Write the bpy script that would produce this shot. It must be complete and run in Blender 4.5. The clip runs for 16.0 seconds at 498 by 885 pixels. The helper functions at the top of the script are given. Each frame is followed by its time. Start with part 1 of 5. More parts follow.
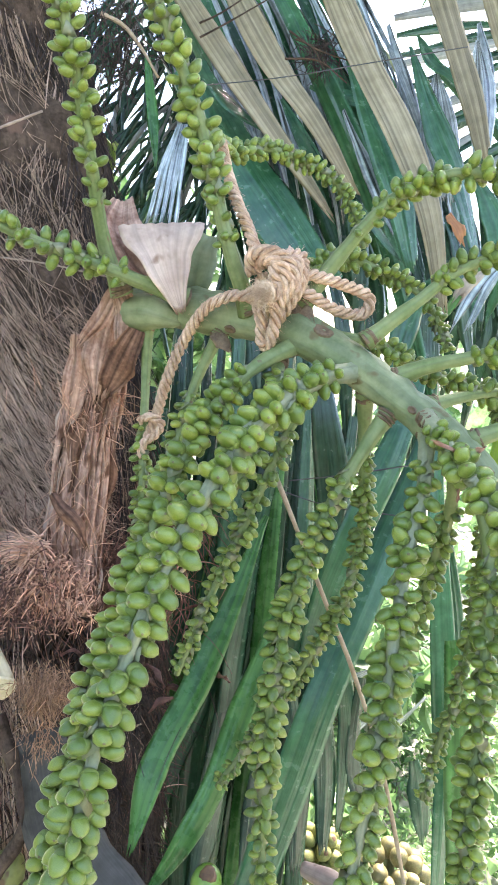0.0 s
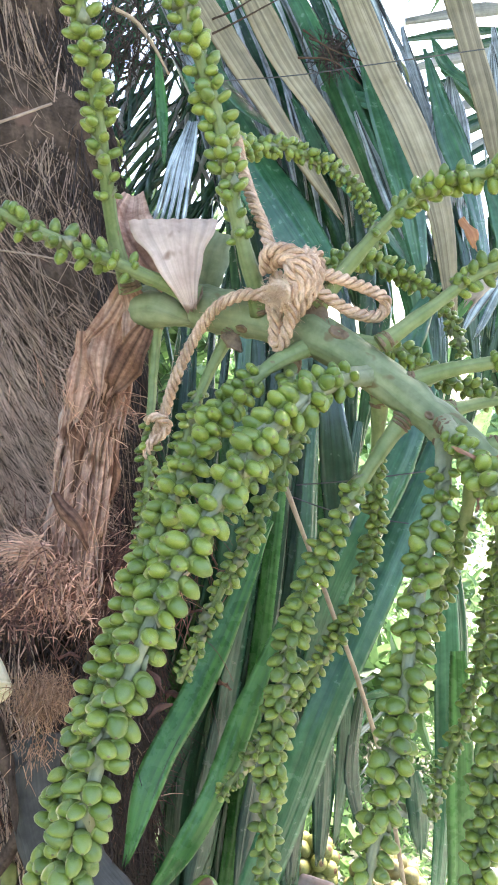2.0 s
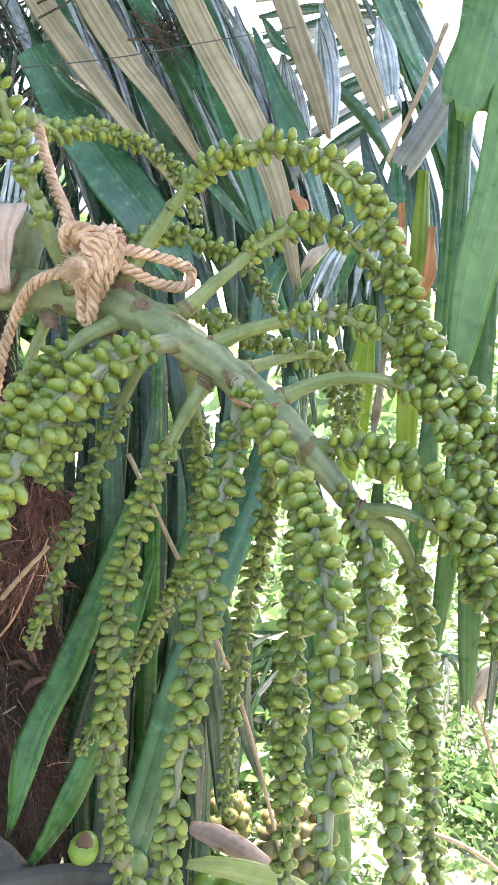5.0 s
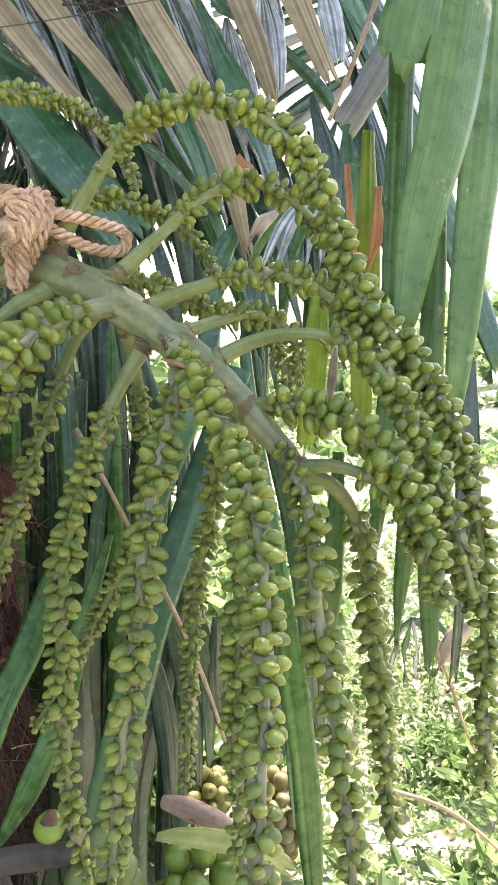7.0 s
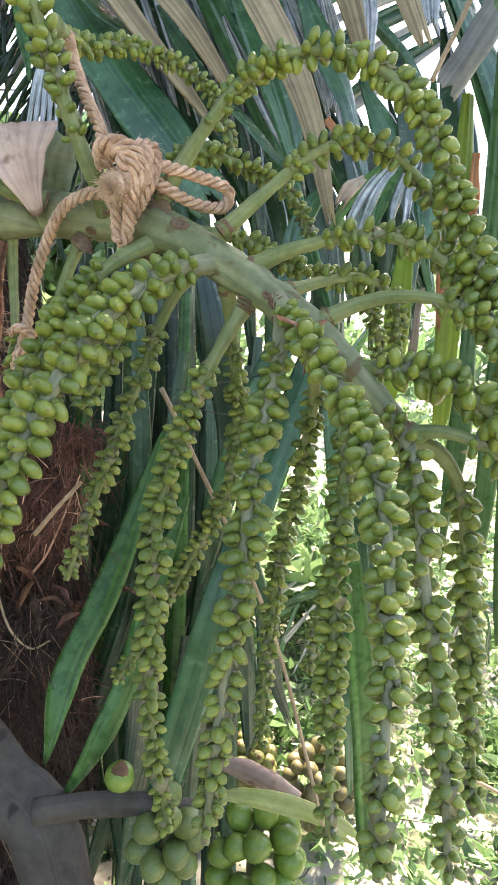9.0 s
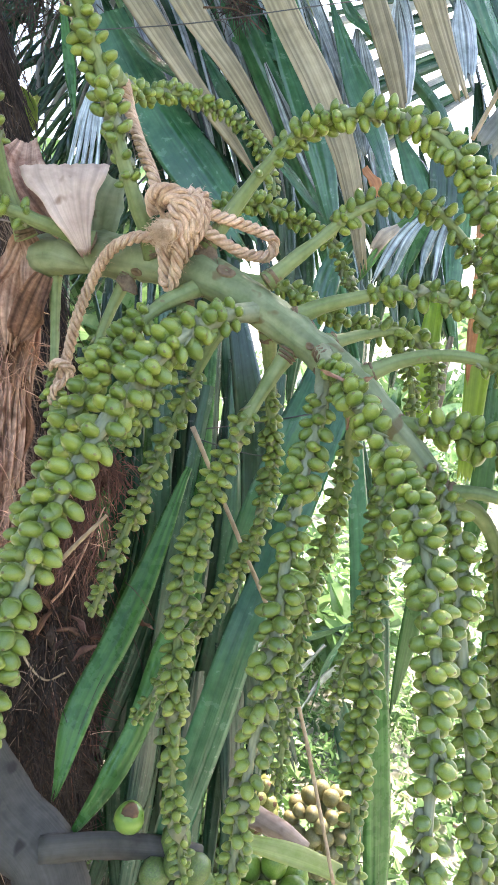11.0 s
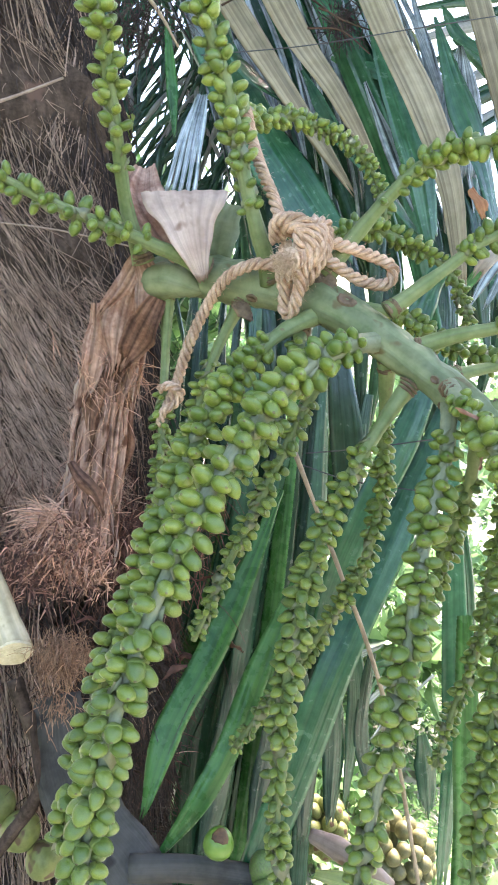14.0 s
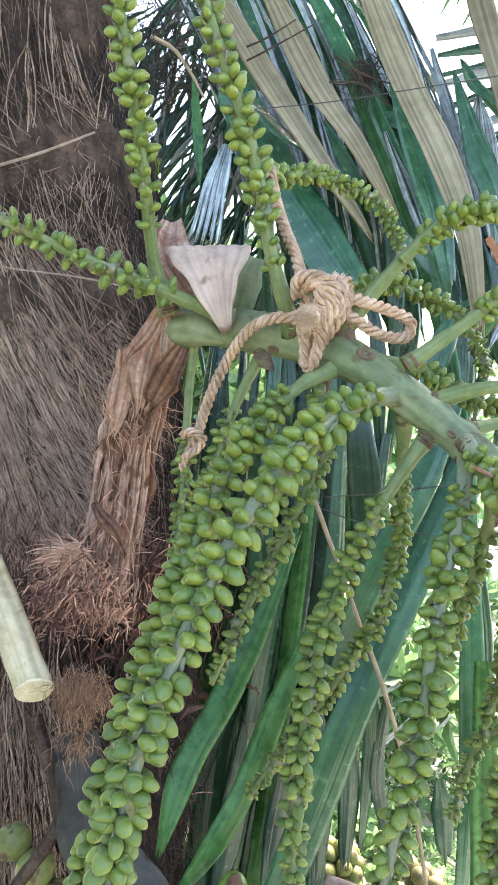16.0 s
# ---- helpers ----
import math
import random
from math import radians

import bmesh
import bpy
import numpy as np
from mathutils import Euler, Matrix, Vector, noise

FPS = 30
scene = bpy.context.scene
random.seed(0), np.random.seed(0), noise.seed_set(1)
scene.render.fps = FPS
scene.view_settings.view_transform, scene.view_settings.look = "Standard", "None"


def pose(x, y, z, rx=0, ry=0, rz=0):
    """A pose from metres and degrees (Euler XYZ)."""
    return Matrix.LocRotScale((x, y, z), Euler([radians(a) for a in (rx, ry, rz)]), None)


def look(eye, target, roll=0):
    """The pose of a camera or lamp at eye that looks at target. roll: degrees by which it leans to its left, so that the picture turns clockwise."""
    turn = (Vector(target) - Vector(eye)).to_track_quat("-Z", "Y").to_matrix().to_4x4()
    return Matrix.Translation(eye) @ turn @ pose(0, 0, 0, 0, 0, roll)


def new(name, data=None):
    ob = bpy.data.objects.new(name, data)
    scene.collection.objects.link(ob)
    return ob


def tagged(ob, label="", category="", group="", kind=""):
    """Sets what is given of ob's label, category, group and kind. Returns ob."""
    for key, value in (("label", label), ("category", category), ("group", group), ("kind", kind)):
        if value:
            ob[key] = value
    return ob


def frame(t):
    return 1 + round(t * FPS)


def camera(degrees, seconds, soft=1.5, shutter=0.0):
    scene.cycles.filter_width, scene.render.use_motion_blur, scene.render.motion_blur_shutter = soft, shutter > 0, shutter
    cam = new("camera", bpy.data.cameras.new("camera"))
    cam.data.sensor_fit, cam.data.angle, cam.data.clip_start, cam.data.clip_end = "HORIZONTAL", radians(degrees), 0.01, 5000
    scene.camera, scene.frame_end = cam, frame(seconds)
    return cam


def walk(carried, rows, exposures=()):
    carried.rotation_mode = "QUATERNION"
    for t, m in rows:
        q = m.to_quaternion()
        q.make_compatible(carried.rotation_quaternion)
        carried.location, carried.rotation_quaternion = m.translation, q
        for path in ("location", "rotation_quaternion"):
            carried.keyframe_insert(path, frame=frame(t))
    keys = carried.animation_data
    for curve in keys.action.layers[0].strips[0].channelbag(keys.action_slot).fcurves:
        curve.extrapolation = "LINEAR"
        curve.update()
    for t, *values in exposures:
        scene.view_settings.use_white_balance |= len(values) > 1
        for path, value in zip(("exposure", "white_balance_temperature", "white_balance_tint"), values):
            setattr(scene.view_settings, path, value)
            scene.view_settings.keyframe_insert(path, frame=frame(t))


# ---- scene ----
cam = camera(41.2, 16.0, soft=1.5, shutter=0.3)
METRES, EYE, TILT, LEAN, TURN = 0.55, 1.5, -9.0, -5.0, 0.0
ROWS = [
    (0.0, 0.0, 0.0, 0.0, 0.0, 0.0, -0.0),
    (0.5, -0.0284, 0.0131, 0.0078, 1.37, 0.29, -1.0),
    (1.0, -0.0641, 0.0128, 0.0116, 1.68, 0.38, -1.76),
    (1.5, -0.0539, 0.0317, 0.0077, 0.63, 0.64, -1.68),
    (2.0, -0.0282, 0.0358, -0.0009, -0.32, 0.26, -1.18),
    (2.5, 0.0082, 0.0283, -0.0129, -2.11, -0.49, 0.27),
    (3.0, 0.0428, 0.021, -0.0094, -2.2, -0.36, 0.93),
    (3.5, 0.1108, 0.0265, -0.0339, -3.39, -1.33, 2.01),
    (4.0, 0.1488, -0.0068, -0.0328, -4.58, -0.99, 2.73),
    (6.5, 0.2592, -0.0777, -0.0732, -8.14, -2.3, 5.67),
    (7.0, 0.2683, -0.0515, -0.096, -8.26, -2.83, 6.32),
    (7.5, 0.2542, -0.0463, -0.1077, -8.39, -3.28, 6.39),
    (8.0, 0.2521, -0.0298, -0.1329, -8.07, -3.82, 6.43),
    (8.5, 0.2085, -0.0261, -0.123, -6.34, -3.85, 5.25),
    (9.0, 0.152, -0.0257, -0.1181, -4.79, -4.39, 3.72),
    (9.5, 0.1372, -0.0123, -0.1055, -4.09, -3.82, 3.48),
    (10.0, 0.1007, -0.0321, -0.0833, -4.16, -2.45, 1.86),
    (12.5, 0.0846, -0.01, -0.0668, -4.0, -2.1, 0.41),
    (13.0, 0.05, -0.0123, -0.0684, -3.18, -2.36, 0.27),
    (13.5, 0.0155, -0.016, -0.0503, -1.59, -2.13, -0.15),
    (14.0, -0.0261, -0.0045, -0.0294, 0.67, -1.49, -0.93),
    (14.5, -0.0466, -0.0211, 0.0024, 2.02, -0.68, -1.72),
    (15.0, -0.0484, -0.035, 0.0216, 2.0, 0.59, -2.31),
    (15.5, -0.0395, -0.0556, 0.0247, 2.08, 1.04, -2.08),
    (16.0, -0.0324, -0.0399, 0.0181, 2.19, 0.71, -1.68),
]
walk(cam, [(t, pose(0, 0, EYE, TILT, LEAN, TURN) @ pose(METRES * x, METRES * y, METRES * z, 90 + pitch, roll, yaw)) for t, x, y, z, yaw, pitch, roll in ROWS],
     exposures=[(0.0, 2.96, 7050, 16), (4.2, 3.0, 7200, 17), (6.4, 2.74, 8400, 24), (7.8, 2.48, 8400, 24), (9.0, 2.4, 7800, 20), (10.0, 2.69, 7300, 17), (12.5, 2.85, 7300, 18), (14.5, 2.84, 6900, 15), (16.0, 2.82, 6950, 15)])

# ---- world and light ----
SUN_UP, SUN_ROUND = 55, 30
world = bpy.data.worlds.new("sky")
scene.world = world
world.use_nodes = True
_t = world.node_tree
_sky = _t.nodes.new("ShaderNodeTexSky")
_sky.sky_type, _sky.sun_disc = "NISHITA", False
_sky.sun_elevation, _sky.sun_rotation = radians(SUN_UP), radians(SUN_ROUND)
_t.nodes["Background"].inputs["Strength"].default_value = 0.15
_t.links.new(_sky.outputs[0], _t.nodes["Background"].inputs["Color"])
sun = new("sun", bpy.data.lights.new("sun", "SUN"))
sun.data.energy, sun.data.angle, sun.data.color = 4.6, radians(12), (1.0, 0.96, 0.88)
_d = Vector((math.sin(radians(SUN_ROUND)) * math.cos(radians(SUN_UP)), math.cos(radians(SUN_ROUND)) * math.cos(radians(SUN_UP)), math.sin(radians(SUN_UP))))
sun.matrix_world = look(_d * 10, (0, 0, 0))


# ---- materials ----
def material(name, low, high, rough=0.6, scale=20.0, stretch=(1, 1, 1), bump=0.3, bump_scale=None, through_light=0.0, specular=0.5,
             vary=0.0, spots=None, spot_size=60.0, spot_cut=0.68, coords="Object", hue=0.0, streak=0.0, streak_size=260.0, streak_low=0.7):
    """Two colours mixed by noise at two scales, with fine relief; vary: how much piece differs from piece; spots: a colour of scattered stains."""
    mat = bpy.data.materials.new(name)
    mat.use_nodes = True
    t = mat.node_tree
    n, link = t.nodes, t.links.new
    bsdf, out = n["Principled BSDF"], n["Material Output"]
    co = n.new("ShaderNodeTexCoord")
    mp = n.new("ShaderNodeMapping")
    mp.inputs["Scale"].default_value = stretch
    link(co.outputs[coords], mp.inputs[0])

    def noise_at(size, detail=4.0, rough_=0.6):
        q = n.new("ShaderNodeTexNoise")
        q.inputs["Scale"].default_value, q.inputs["Detail"].default_value, q.inputs["Roughness"].default_value = size, detail, rough_
        link(mp.outputs[0], q.inputs["Vector"])
        return q.outputs["Fac"]

    def ramp(fac, a, b):
        r = n.new("ShaderNodeMapRange")
        r.inputs["From Min"].default_value, r.inputs["From Max"].default_value = a, b
        link(fac, r.inputs["Value"])
        return r.outputs[0]

    def mix(fac, a, b):
        x = n.new("ShaderNodeMix")
        x.data_type = "RGBA"
        for value, socket in ((fac, x.inputs[0]), (a, x.inputs[6]), (b, x.inputs[7])):
            if isinstance(value, (tuple, float)):
                socket.default_value = (*value, 1) if isinstance(value, tuple) else value
            else:
                link(value, socket)
        return x.outputs[2]

    coarse, fine = noise_at(scale), noise_at(scale * 5.3, 3.0)
    add = n.new("ShaderNodeMath")
    add.operation, add.inputs[1].default_value = "MULTIPLY_ADD", 0.6
    link(coarse, add.inputs[0])
    half = n.new("ShaderNodeMath")
    half.operation, half.inputs[1].default_value = "MULTIPLY", 0.4
    link(fine, half.inputs[0])
    link(half.outputs[0], add.inputs[2])
    colour = mix(ramp(add.outputs[0], 0.36, 0.64), low, high)
    if streak:
        # fine lines that run along the piece
        uvs = n.new("ShaderNodeUVMap")
        line = n.new("ShaderNodeMapping")
        line.inputs["Scale"].default_value = (streak_size, streak_size * 0.006, 1)
        link(uvs.outputs[0], line.inputs[0])
        q = n.new("ShaderNodeTexNoise")
        q.inputs["Scale"].default_value, q.inputs["Detail"].default_value = 1.0, 3.0
        link(line.outputs[0], q.inputs["Vector"])
        lines = q.outputs["Fac"]
        dark = n.new("ShaderNodeMix")
        dark.data_type, dark.blend_type = "RGBA", "MULTIPLY"
        dark.inputs[0].default_value = streak
        link(colour, dark.inputs[6])
        grey = n.new("ShaderNodeMapRange")
        grey.inputs["From Min"].default_value, grey.inputs["From Max"].default_value = 0.35, 0.65
        grey.inputs["To Min"].default_value, grey.inputs["To Max"].default_value = streak_low, 1.25
        link(lines, grey.inputs["Value"])
        link(grey.outputs[0], dark.inputs[7])
        colour = dark.outputs[2]
    if spots:
        colour = mix(ramp(noise_at(spot_size, 2.0), spot_cut, spot_cut + 0.06), colour, spots)
    if vary:
        info, geo = n.new("ShaderNodeObjectInfo"), n.new("ShaderNodeNewGeometry")
        both = n.new("ShaderNodeMath")
        both.operation = "ADD"
        link(info.outputs["Random"], both.inputs[0])
        link(geo.outputs["Random Per Island"], both.inputs[1])
        frac = n.new("ShaderNodeMath")
        frac.operation = "FRACT"
        link(both.outputs[0], frac.inputs[0])
        hsv = n.new("ShaderNodeHueSaturation")
        r = n.new("ShaderNodeMapRange")
        r.inputs["To Min"].default_value, r.inputs["To Max"].default_value = 1 - vary, 1 + vary
        link(frac.outputs[0], r.inputs["Value"])
        link(r.outputs[0], hsv.inputs["Value"])
        r2 = n.new("ShaderNodeMapRange")
        r2.inputs["To Min"].default_value, r2.inputs["To Max"].default_value = 0.5 + hue, 0.5 - hue
        link(frac.outputs[0], r2.inputs["Value"])
        link(r2.outputs[0], hsv.inputs["Hue"])
        link(colour, hsv.inputs["Color"])
        colour = hsv.outputs[0]
    link(colour, bsdf.inputs["Base Color"])
    bsdf.inputs["Specular IOR Level"].default_value = specular
    link(_rough(n, link, fine, rough), bsdf.inputs["Roughness"])
    if bump:
        b = n.new("ShaderNodeBump")
        b.inputs["Strength"].default_value, b.inputs["Distance"].default_value = bump, 0.004
        height = noise_at(bump_scale or scale * 4, 5.0)
        if streak:
            both_h = n.new("ShaderNodeMath")
            both_h.operation, both_h.inputs[1].default_value = "MULTIPLY_ADD", 0.3
            link(height, both_h.inputs[0])
            link(lines, both_h.inputs[2])
            height = both_h.outputs[0]
        link(height, b.inputs["Height"])
        link(b.outputs[0], bsdf.inputs["Normal"])
    if through_light:
        tr, ms = n.new("ShaderNodeBsdfTranslucent"), n.new("ShaderNodeMixShader")
        link(colour, tr.inputs["Color"])
        ms.inputs[0].default_value = through_light
        link(bsdf.outputs[0], ms.inputs[1])
        link(tr.outputs[0], ms.inputs[2])
        link(ms.outputs[0], out.inputs["Surface"])
    return mat


def _rough(n, link, fac, rough):
    r = n.new("ShaderNodeMapRange")
    r.inputs["To Min"].default_value, r.inputs["To Max"].default_value = max(0.05, rough - 0.12), min(1.0, rough + 0.12)
    link(fac, r.inputs["Value"])
    return r.outputs[0]


BUD = material("bud_green", (0.088, 0.13, 0.014), (0.222, 0.285, 0.046), 0.34, 45, bump=0.12, vary=0.28, hue=0.018, through_light=0.05, spots=(0.08, 0.095, 0.02), spot_size=120, spot_cut=0.66, specular=0.65)
BUD_CAP = material("bud_cap_green", (0.1, 0.14, 0.025), (0.21, 0.25, 0.07), 0.55, 40, bump=0.15, vary=0.2, hue=0.01, specular=0.3)
BUD_TIP = material("bud_tip_brown", (0.07, 0.055, 0.025), (0.2, 0.17, 0.06), 0.7, 60, bump=0.1, vary=0.4)
STRAND = material("strand_green", (0.115, 0.155, 0.05), (0.228, 0.255, 0.108), 0.55, 22, bump=0.3, streak=0.5, specular=0.3, spots=(0.17, 0.12, 0.06), spot_size=70, spot_cut=0.68)
STRAND_GREY = material("strand_grey_green", (0.165, 0.18, 0.09), (0.305, 0.3, 0.19), 0.55, 22, bump=0.3, streak=0.5, specular=0.25, spots=(0.2, 0.15, 0.09), spot_size=70, spot_cut=0.68)
STALK = material("stalk_green", (0.125, 0.155, 0.066), (0.275, 0.292, 0.16), 0.55, 14, bump=0.5, spots=(0.15, 0.12, 0.055), spot_size=34, spot_cut=0.64, streak=0.75, streak_size=80, specular=0.25)
SCAR = material("scar_brown", (0.095, 0.055, 0.03), (0.23, 0.15, 0.085), 0.85, 60)
ROPE = material("rope_coir", (0.42, 0.24, 0.145), (0.78, 0.53, 0.37), 0.9, 60, bump=0.9, bump_scale=400, vary=0.1, streak=0.6, streak_size=500)
BRACT = material("dry_bract", (0.4, 0.265, 0.2), (0.61, 0.44, 0.35), 0.75, 14, bump=0.4, spots=(0.26, 0.15, 0.1), spot_size=22, spot_cut=0.6, streak=0.45, streak_size=110, streak_low=0.6)
SHEATH = material("dry_sheath", (0.265, 0.125, 0.084), (0.6, 0.378, 0.283), 0.9, 26, bump=1.0, bump_scale=150, spots=(0.12, 0.055, 0.034), spot_size=16, spot_cut=0.62, streak=0.9, streak_size=150, streak_low=0.45, specular=0.2)
BARK = material("fibrous_trunk", (0.034, 0.022, 0.015), (0.115, 0.076, 0.054), 0.95, 30, bump=1.0, bump_scale=120, streak=0.7, streak_size=60, streak_low=0.45, specular=0.1, spots=(0.12, 0.07, 0.05), spot_size=14, spot_cut=0.64)
FIBRE = material("trunk_fibre", (0.17, 0.102, 0.068), (0.37, 0.25, 0.178), 0.85, 30, bump=0, vary=0.45)
FIBRE_RED = material("red_fibre", (0.075, 0.03, 0.021), (0.235, 0.108, 0.077), 0.85, 30, bump=0, vary=0.5)
FIBRE_ORANGE = material("orange_fibre", (0.36, 0.16, 0.095), (0.74, 0.44, 0.31), 0.85, 30, bump=0, vary=0.5)
LEAF = material("leaf_green", (0.016, 0.058, 0.028), (0.045, 0.118, 0.062), 0.24, 9, bump=0.6, bump_scale=60, through_light=0.1, vary=0.35, hue=0.015, spots=(0.16, 0.2, 0.06), spot_size=30, spot_cut=0.74, streak=0.55, streak_size=160, streak_low=0.5, specular=0.7)
LEAF_BRIGHT = material("leaf_bright_green", (0.03, 0.12, 0.024), (0.105, 0.26, 0.065), 0.28, 9, bump=0.5, bump_scale=60, through_light=0.22, vary=0.2, hue=0.015, spots=(0.3, 0.32, 0.14), spot_size=35, spot_cut=0.74, streak=0.55, streak_size=110, streak_low=0.4, specular=0.45)
LEAF_PALE = material("leaf_pale_underside", (0.21, 0.168, 0.095), (0.35, 0.285, 0.182), 0.65, 7, bump=0.5, bump_scale=80, through_light=0.1, vary=0.15, streak=0.75, streak_size=150, streak_low=0.35, specular=0.3)
LEAF_DRY = material("leaf_dry", (0.27, 0.19, 0.13), (0.5, 0.41, 0.31), 0.75, 12, bump=0.4, vary=0.2, streak=0.6)
LEAF_GREY = material("leaf_grey_dry", (0.2, 0.2, 0.19), (0.36, 0.36, 0.34), 0.55, 12, bump=0.4, vary=0.2, streak=0.6)
LEAF_YELLOW = material("leaf_yellow_green", (0.35, 0.4, 0.1), (0.55, 0.55, 0.22), 0.5, 14, bump=0.2, through_light=0.2, streak=0.5)
TWIG = material("dry_twig", (0.27, 0.185, 0.11), (0.48, 0.355, 0.23), 0.8, 30, bump=0.4)
PALE_WOOD = material("pale_cut_wood", (0.36, 0.28, 0.15), (0.62, 0.53, 0.35), 0.65, 16, bump=0.4, spots=(0.22, 0.17, 0.08), spot_size=24, spot_cut=0.6, streak=0.85, streak_size=90)
GREY_WOOD = material("grey_stalk", (0.048, 0.043, 0.036), (0.102, 0.092, 0.078), 0.8, 10, bump=0.3, streak=0.35, specular=0.15, spots=(0.04, 0.034, 0.03), spot_size=18, spot_cut=0.66)
FRUIT_GREEN = material("fruit_green", (0.085, 0.165, 0.018), (0.18, 0.27, 0.05), 0.32, 14, bump=0.08, vary=0.2, spots=(0.3, 0.28, 0.1), spot_size=40, spot_cut=0.66)
FRUIT_BROWN = material("fruit_brown", (0.115, 0.105, 0.038), (0.24, 0.21, 0.095), 0.45, 14, bump=0.2, vary=0.25, spots=(0.22, 0.13, 0.08), spot_size=40, spot_cut=0.6)
FRUIT_CAP = material("fruit_cap", (0.07, 0.035, 0.018), (0.2, 0.1, 0.045), 0.7, 40)
WIRE = material("dark_string", (0.03, 0.03, 0.035), (0.07, 0.065, 0.06), 0.7, 60, bump=0)
THREAD = material("pale_thread", (0.2, 0.135, 0.095), (0.36, 0.255, 0.19), 0.8, 60, bump=0)
SOIL = material("pale_sandy_ground", (0.2, 0.19, 0.155), (0.48, 0.46, 0.4), 0.9, 6, bump=0.8, bump_scale=40, spots=(0.12, 0.13, 0.07), spot_size=9, spot_cut=0.58)
SHRUB = material("shrub_leaf", (0.07, 0.17, 0.05), (0.27, 0.4, 0.19), 0.3, 3, bump=0, through_light=0.35, vary=0.6, hue=0.02)
RED_BIT = material("reddish_dry_bit", (0.3, 0.13, 0.08), (0.45, 0.24, 0.16), 0.8, 40)
# sky reflection painted as near-white streaks in the base colour
LEAF_PAINTED_SHEEN = material("leaf_painted_sheen", (0.12, 0.165, 0.155), (0.52, 0.58, 0.6), 0.16, 9, bump=0.35, bump_scale=60, vary=0.3, streak=1.0, streak_size=130, streak_low=0.12, specular=1.0)
LEAF_TEAL = material("leaf_teal_green", (0.018, 0.1, 0.04), (0.075, 0.215, 0.1), 0.24, 9, bump=0.6, bump_scale=60, through_light=0.16, vary=0.2, streak=0.45, streak_size=130, streak_low=0.4, specular=0.7)
LEAF_LIME = material("leaf_lime", (0.2, 0.32, 0.03), (0.36, 0.46, 0.08), 0.4, 9, bump=0.2, through_light=0.5, vary=0.2, streak=0.5, streak_size=150)
LEAF_ORANGE = material("leaf_orange_dry", (0.38, 0.14, 0.06), (0.55, 0.26, 0.12), 0.75, 14, bump=0.3, through_light=0.15, streak=0.6)
ROPE_FRAY = material("rope_frayed_fibre", (0.55, 0.36, 0.22), (0.8, 0.58, 0.4), 0.9, 80, bump=0)
FRUIT_OLIVE = material("fruit_olive", (0.13, 0.14, 0.028), (0.27, 0.27, 0.085), 0.5, 14, bump=0.2, vary=0.15, spots=(0.12, 0.07, 0.03), spot_size=30, spot_cut=0.58)

FRUIT_DULL = material("fruit_dull_green", (0.075, 0.12, 0.025), (0.17, 0.23, 0.065), 0.4, 14, bump=0.15, vary=0.2, spots=(0.12, 0.1, 0.07), spot_size=35, spot_cut=0.58)
STRAW = material("dry_straw", (0.5, 0.25, 0.145), (0.84, 0.53, 0.37), 0.85, 30, bump=0, vary=0.35)
COIR = material("brown_coir", (0.17, 0.085, 0.045), (0.42, 0.235, 0.14), 0.85, 30, bump=0, vary=0.45)
SHEATH_DARK = material("dry_sheath_inner", (0.1, 0.046, 0.03), (0.28, 0.15, 0.098), 0.9, 30, bump=0.8, streak=0.9, streak_size=150, streak_low=0.4, specular=0.15)
CUT_WOOD = material("fresh_cut_wood", (0.55, 0.45, 0.27), (0.78, 0.68, 0.46), 0.7, 50, bump=0.4)
FUZZ = material("pale_trunk_fuzz", (0.33, 0.2, 0.14), (0.57, 0.385, 0.285), 0.85, 30, bump=0, vary=0.45)
# decayed debris, made darker still to hold the shade on the trunk
FIBRE_DARK = material("dark_rotten_shade_fibre", (0.02, 0.013, 0.01), (0.075, 0.047, 0.036), 0.9, 30, bump=0, vary=0.5)
LEAF_SIDE = material("leaf_mid_green", (0.045, 0.13, 0.03), (0.13, 0.25, 0.078), 0.3, 7, bump=0.5, bump_scale=60, through_light=0.28, vary=0.2, hue=0.015, spots=(0.36, 0.34, 0.19), spot_size=26, spot_cut=0.68, streak=0.45, streak_size=150, streak_low=0.6, specular=0.45)


# ---- mesh helpers ----
rng = random.Random(7)


def spline(points, count):
    """A smooth line through the points, as an array of places evenly spaced along it."""
    p = [np.array(q, float) for q in points]
    p = [2 * p[0] - p[1]] + p + [2 * p[-1] - p[-2]]
    out = []
    for a, b, c, d in zip(p, p[1:], p[2:], p[3:]):
        for u in np.linspace(0, 1, 24, endpoint=False):
            out.append(0.5 * (2 * b + (c - a) * u + (2 * a - 5 * b + 4 * c - d) * u * u + (3 * b - a - 3 * c + d) * u ** 3))
    out = np.array(out + [p[-2]])
    far = np.r_[0, np.cumsum(np.linalg.norm(np.diff(out, axis=0), axis=1))]
    at = np.linspace(0, far[-1], count)
    return np.stack([np.interp(at, far, out[:, k]) for k in range(3)], 1)


def length_of(line):
    return float(np.linalg.norm(np.diff(line, axis=0), axis=1).sum())


def unit(v):
    return v / max(1e-9, np.linalg.norm(v))


def axes_along(line, up=(0.3, -1.0, 0.2)):
    """Tangent, side and up at each place of a line, with no sudden twist."""
    t = np.gradient(line, axis=0)
    t = t / np.linalg.norm(t, axis=1)[:, None]
    n = np.array(up, float)
    sides, ups = [], []
    for tangent in t:
        n = unit(n - tangent * (n @ tangent))
        ups.append(n)
        sides.append(np.cross(tangent, n))
    return t, np.array(sides), np.array(ups)


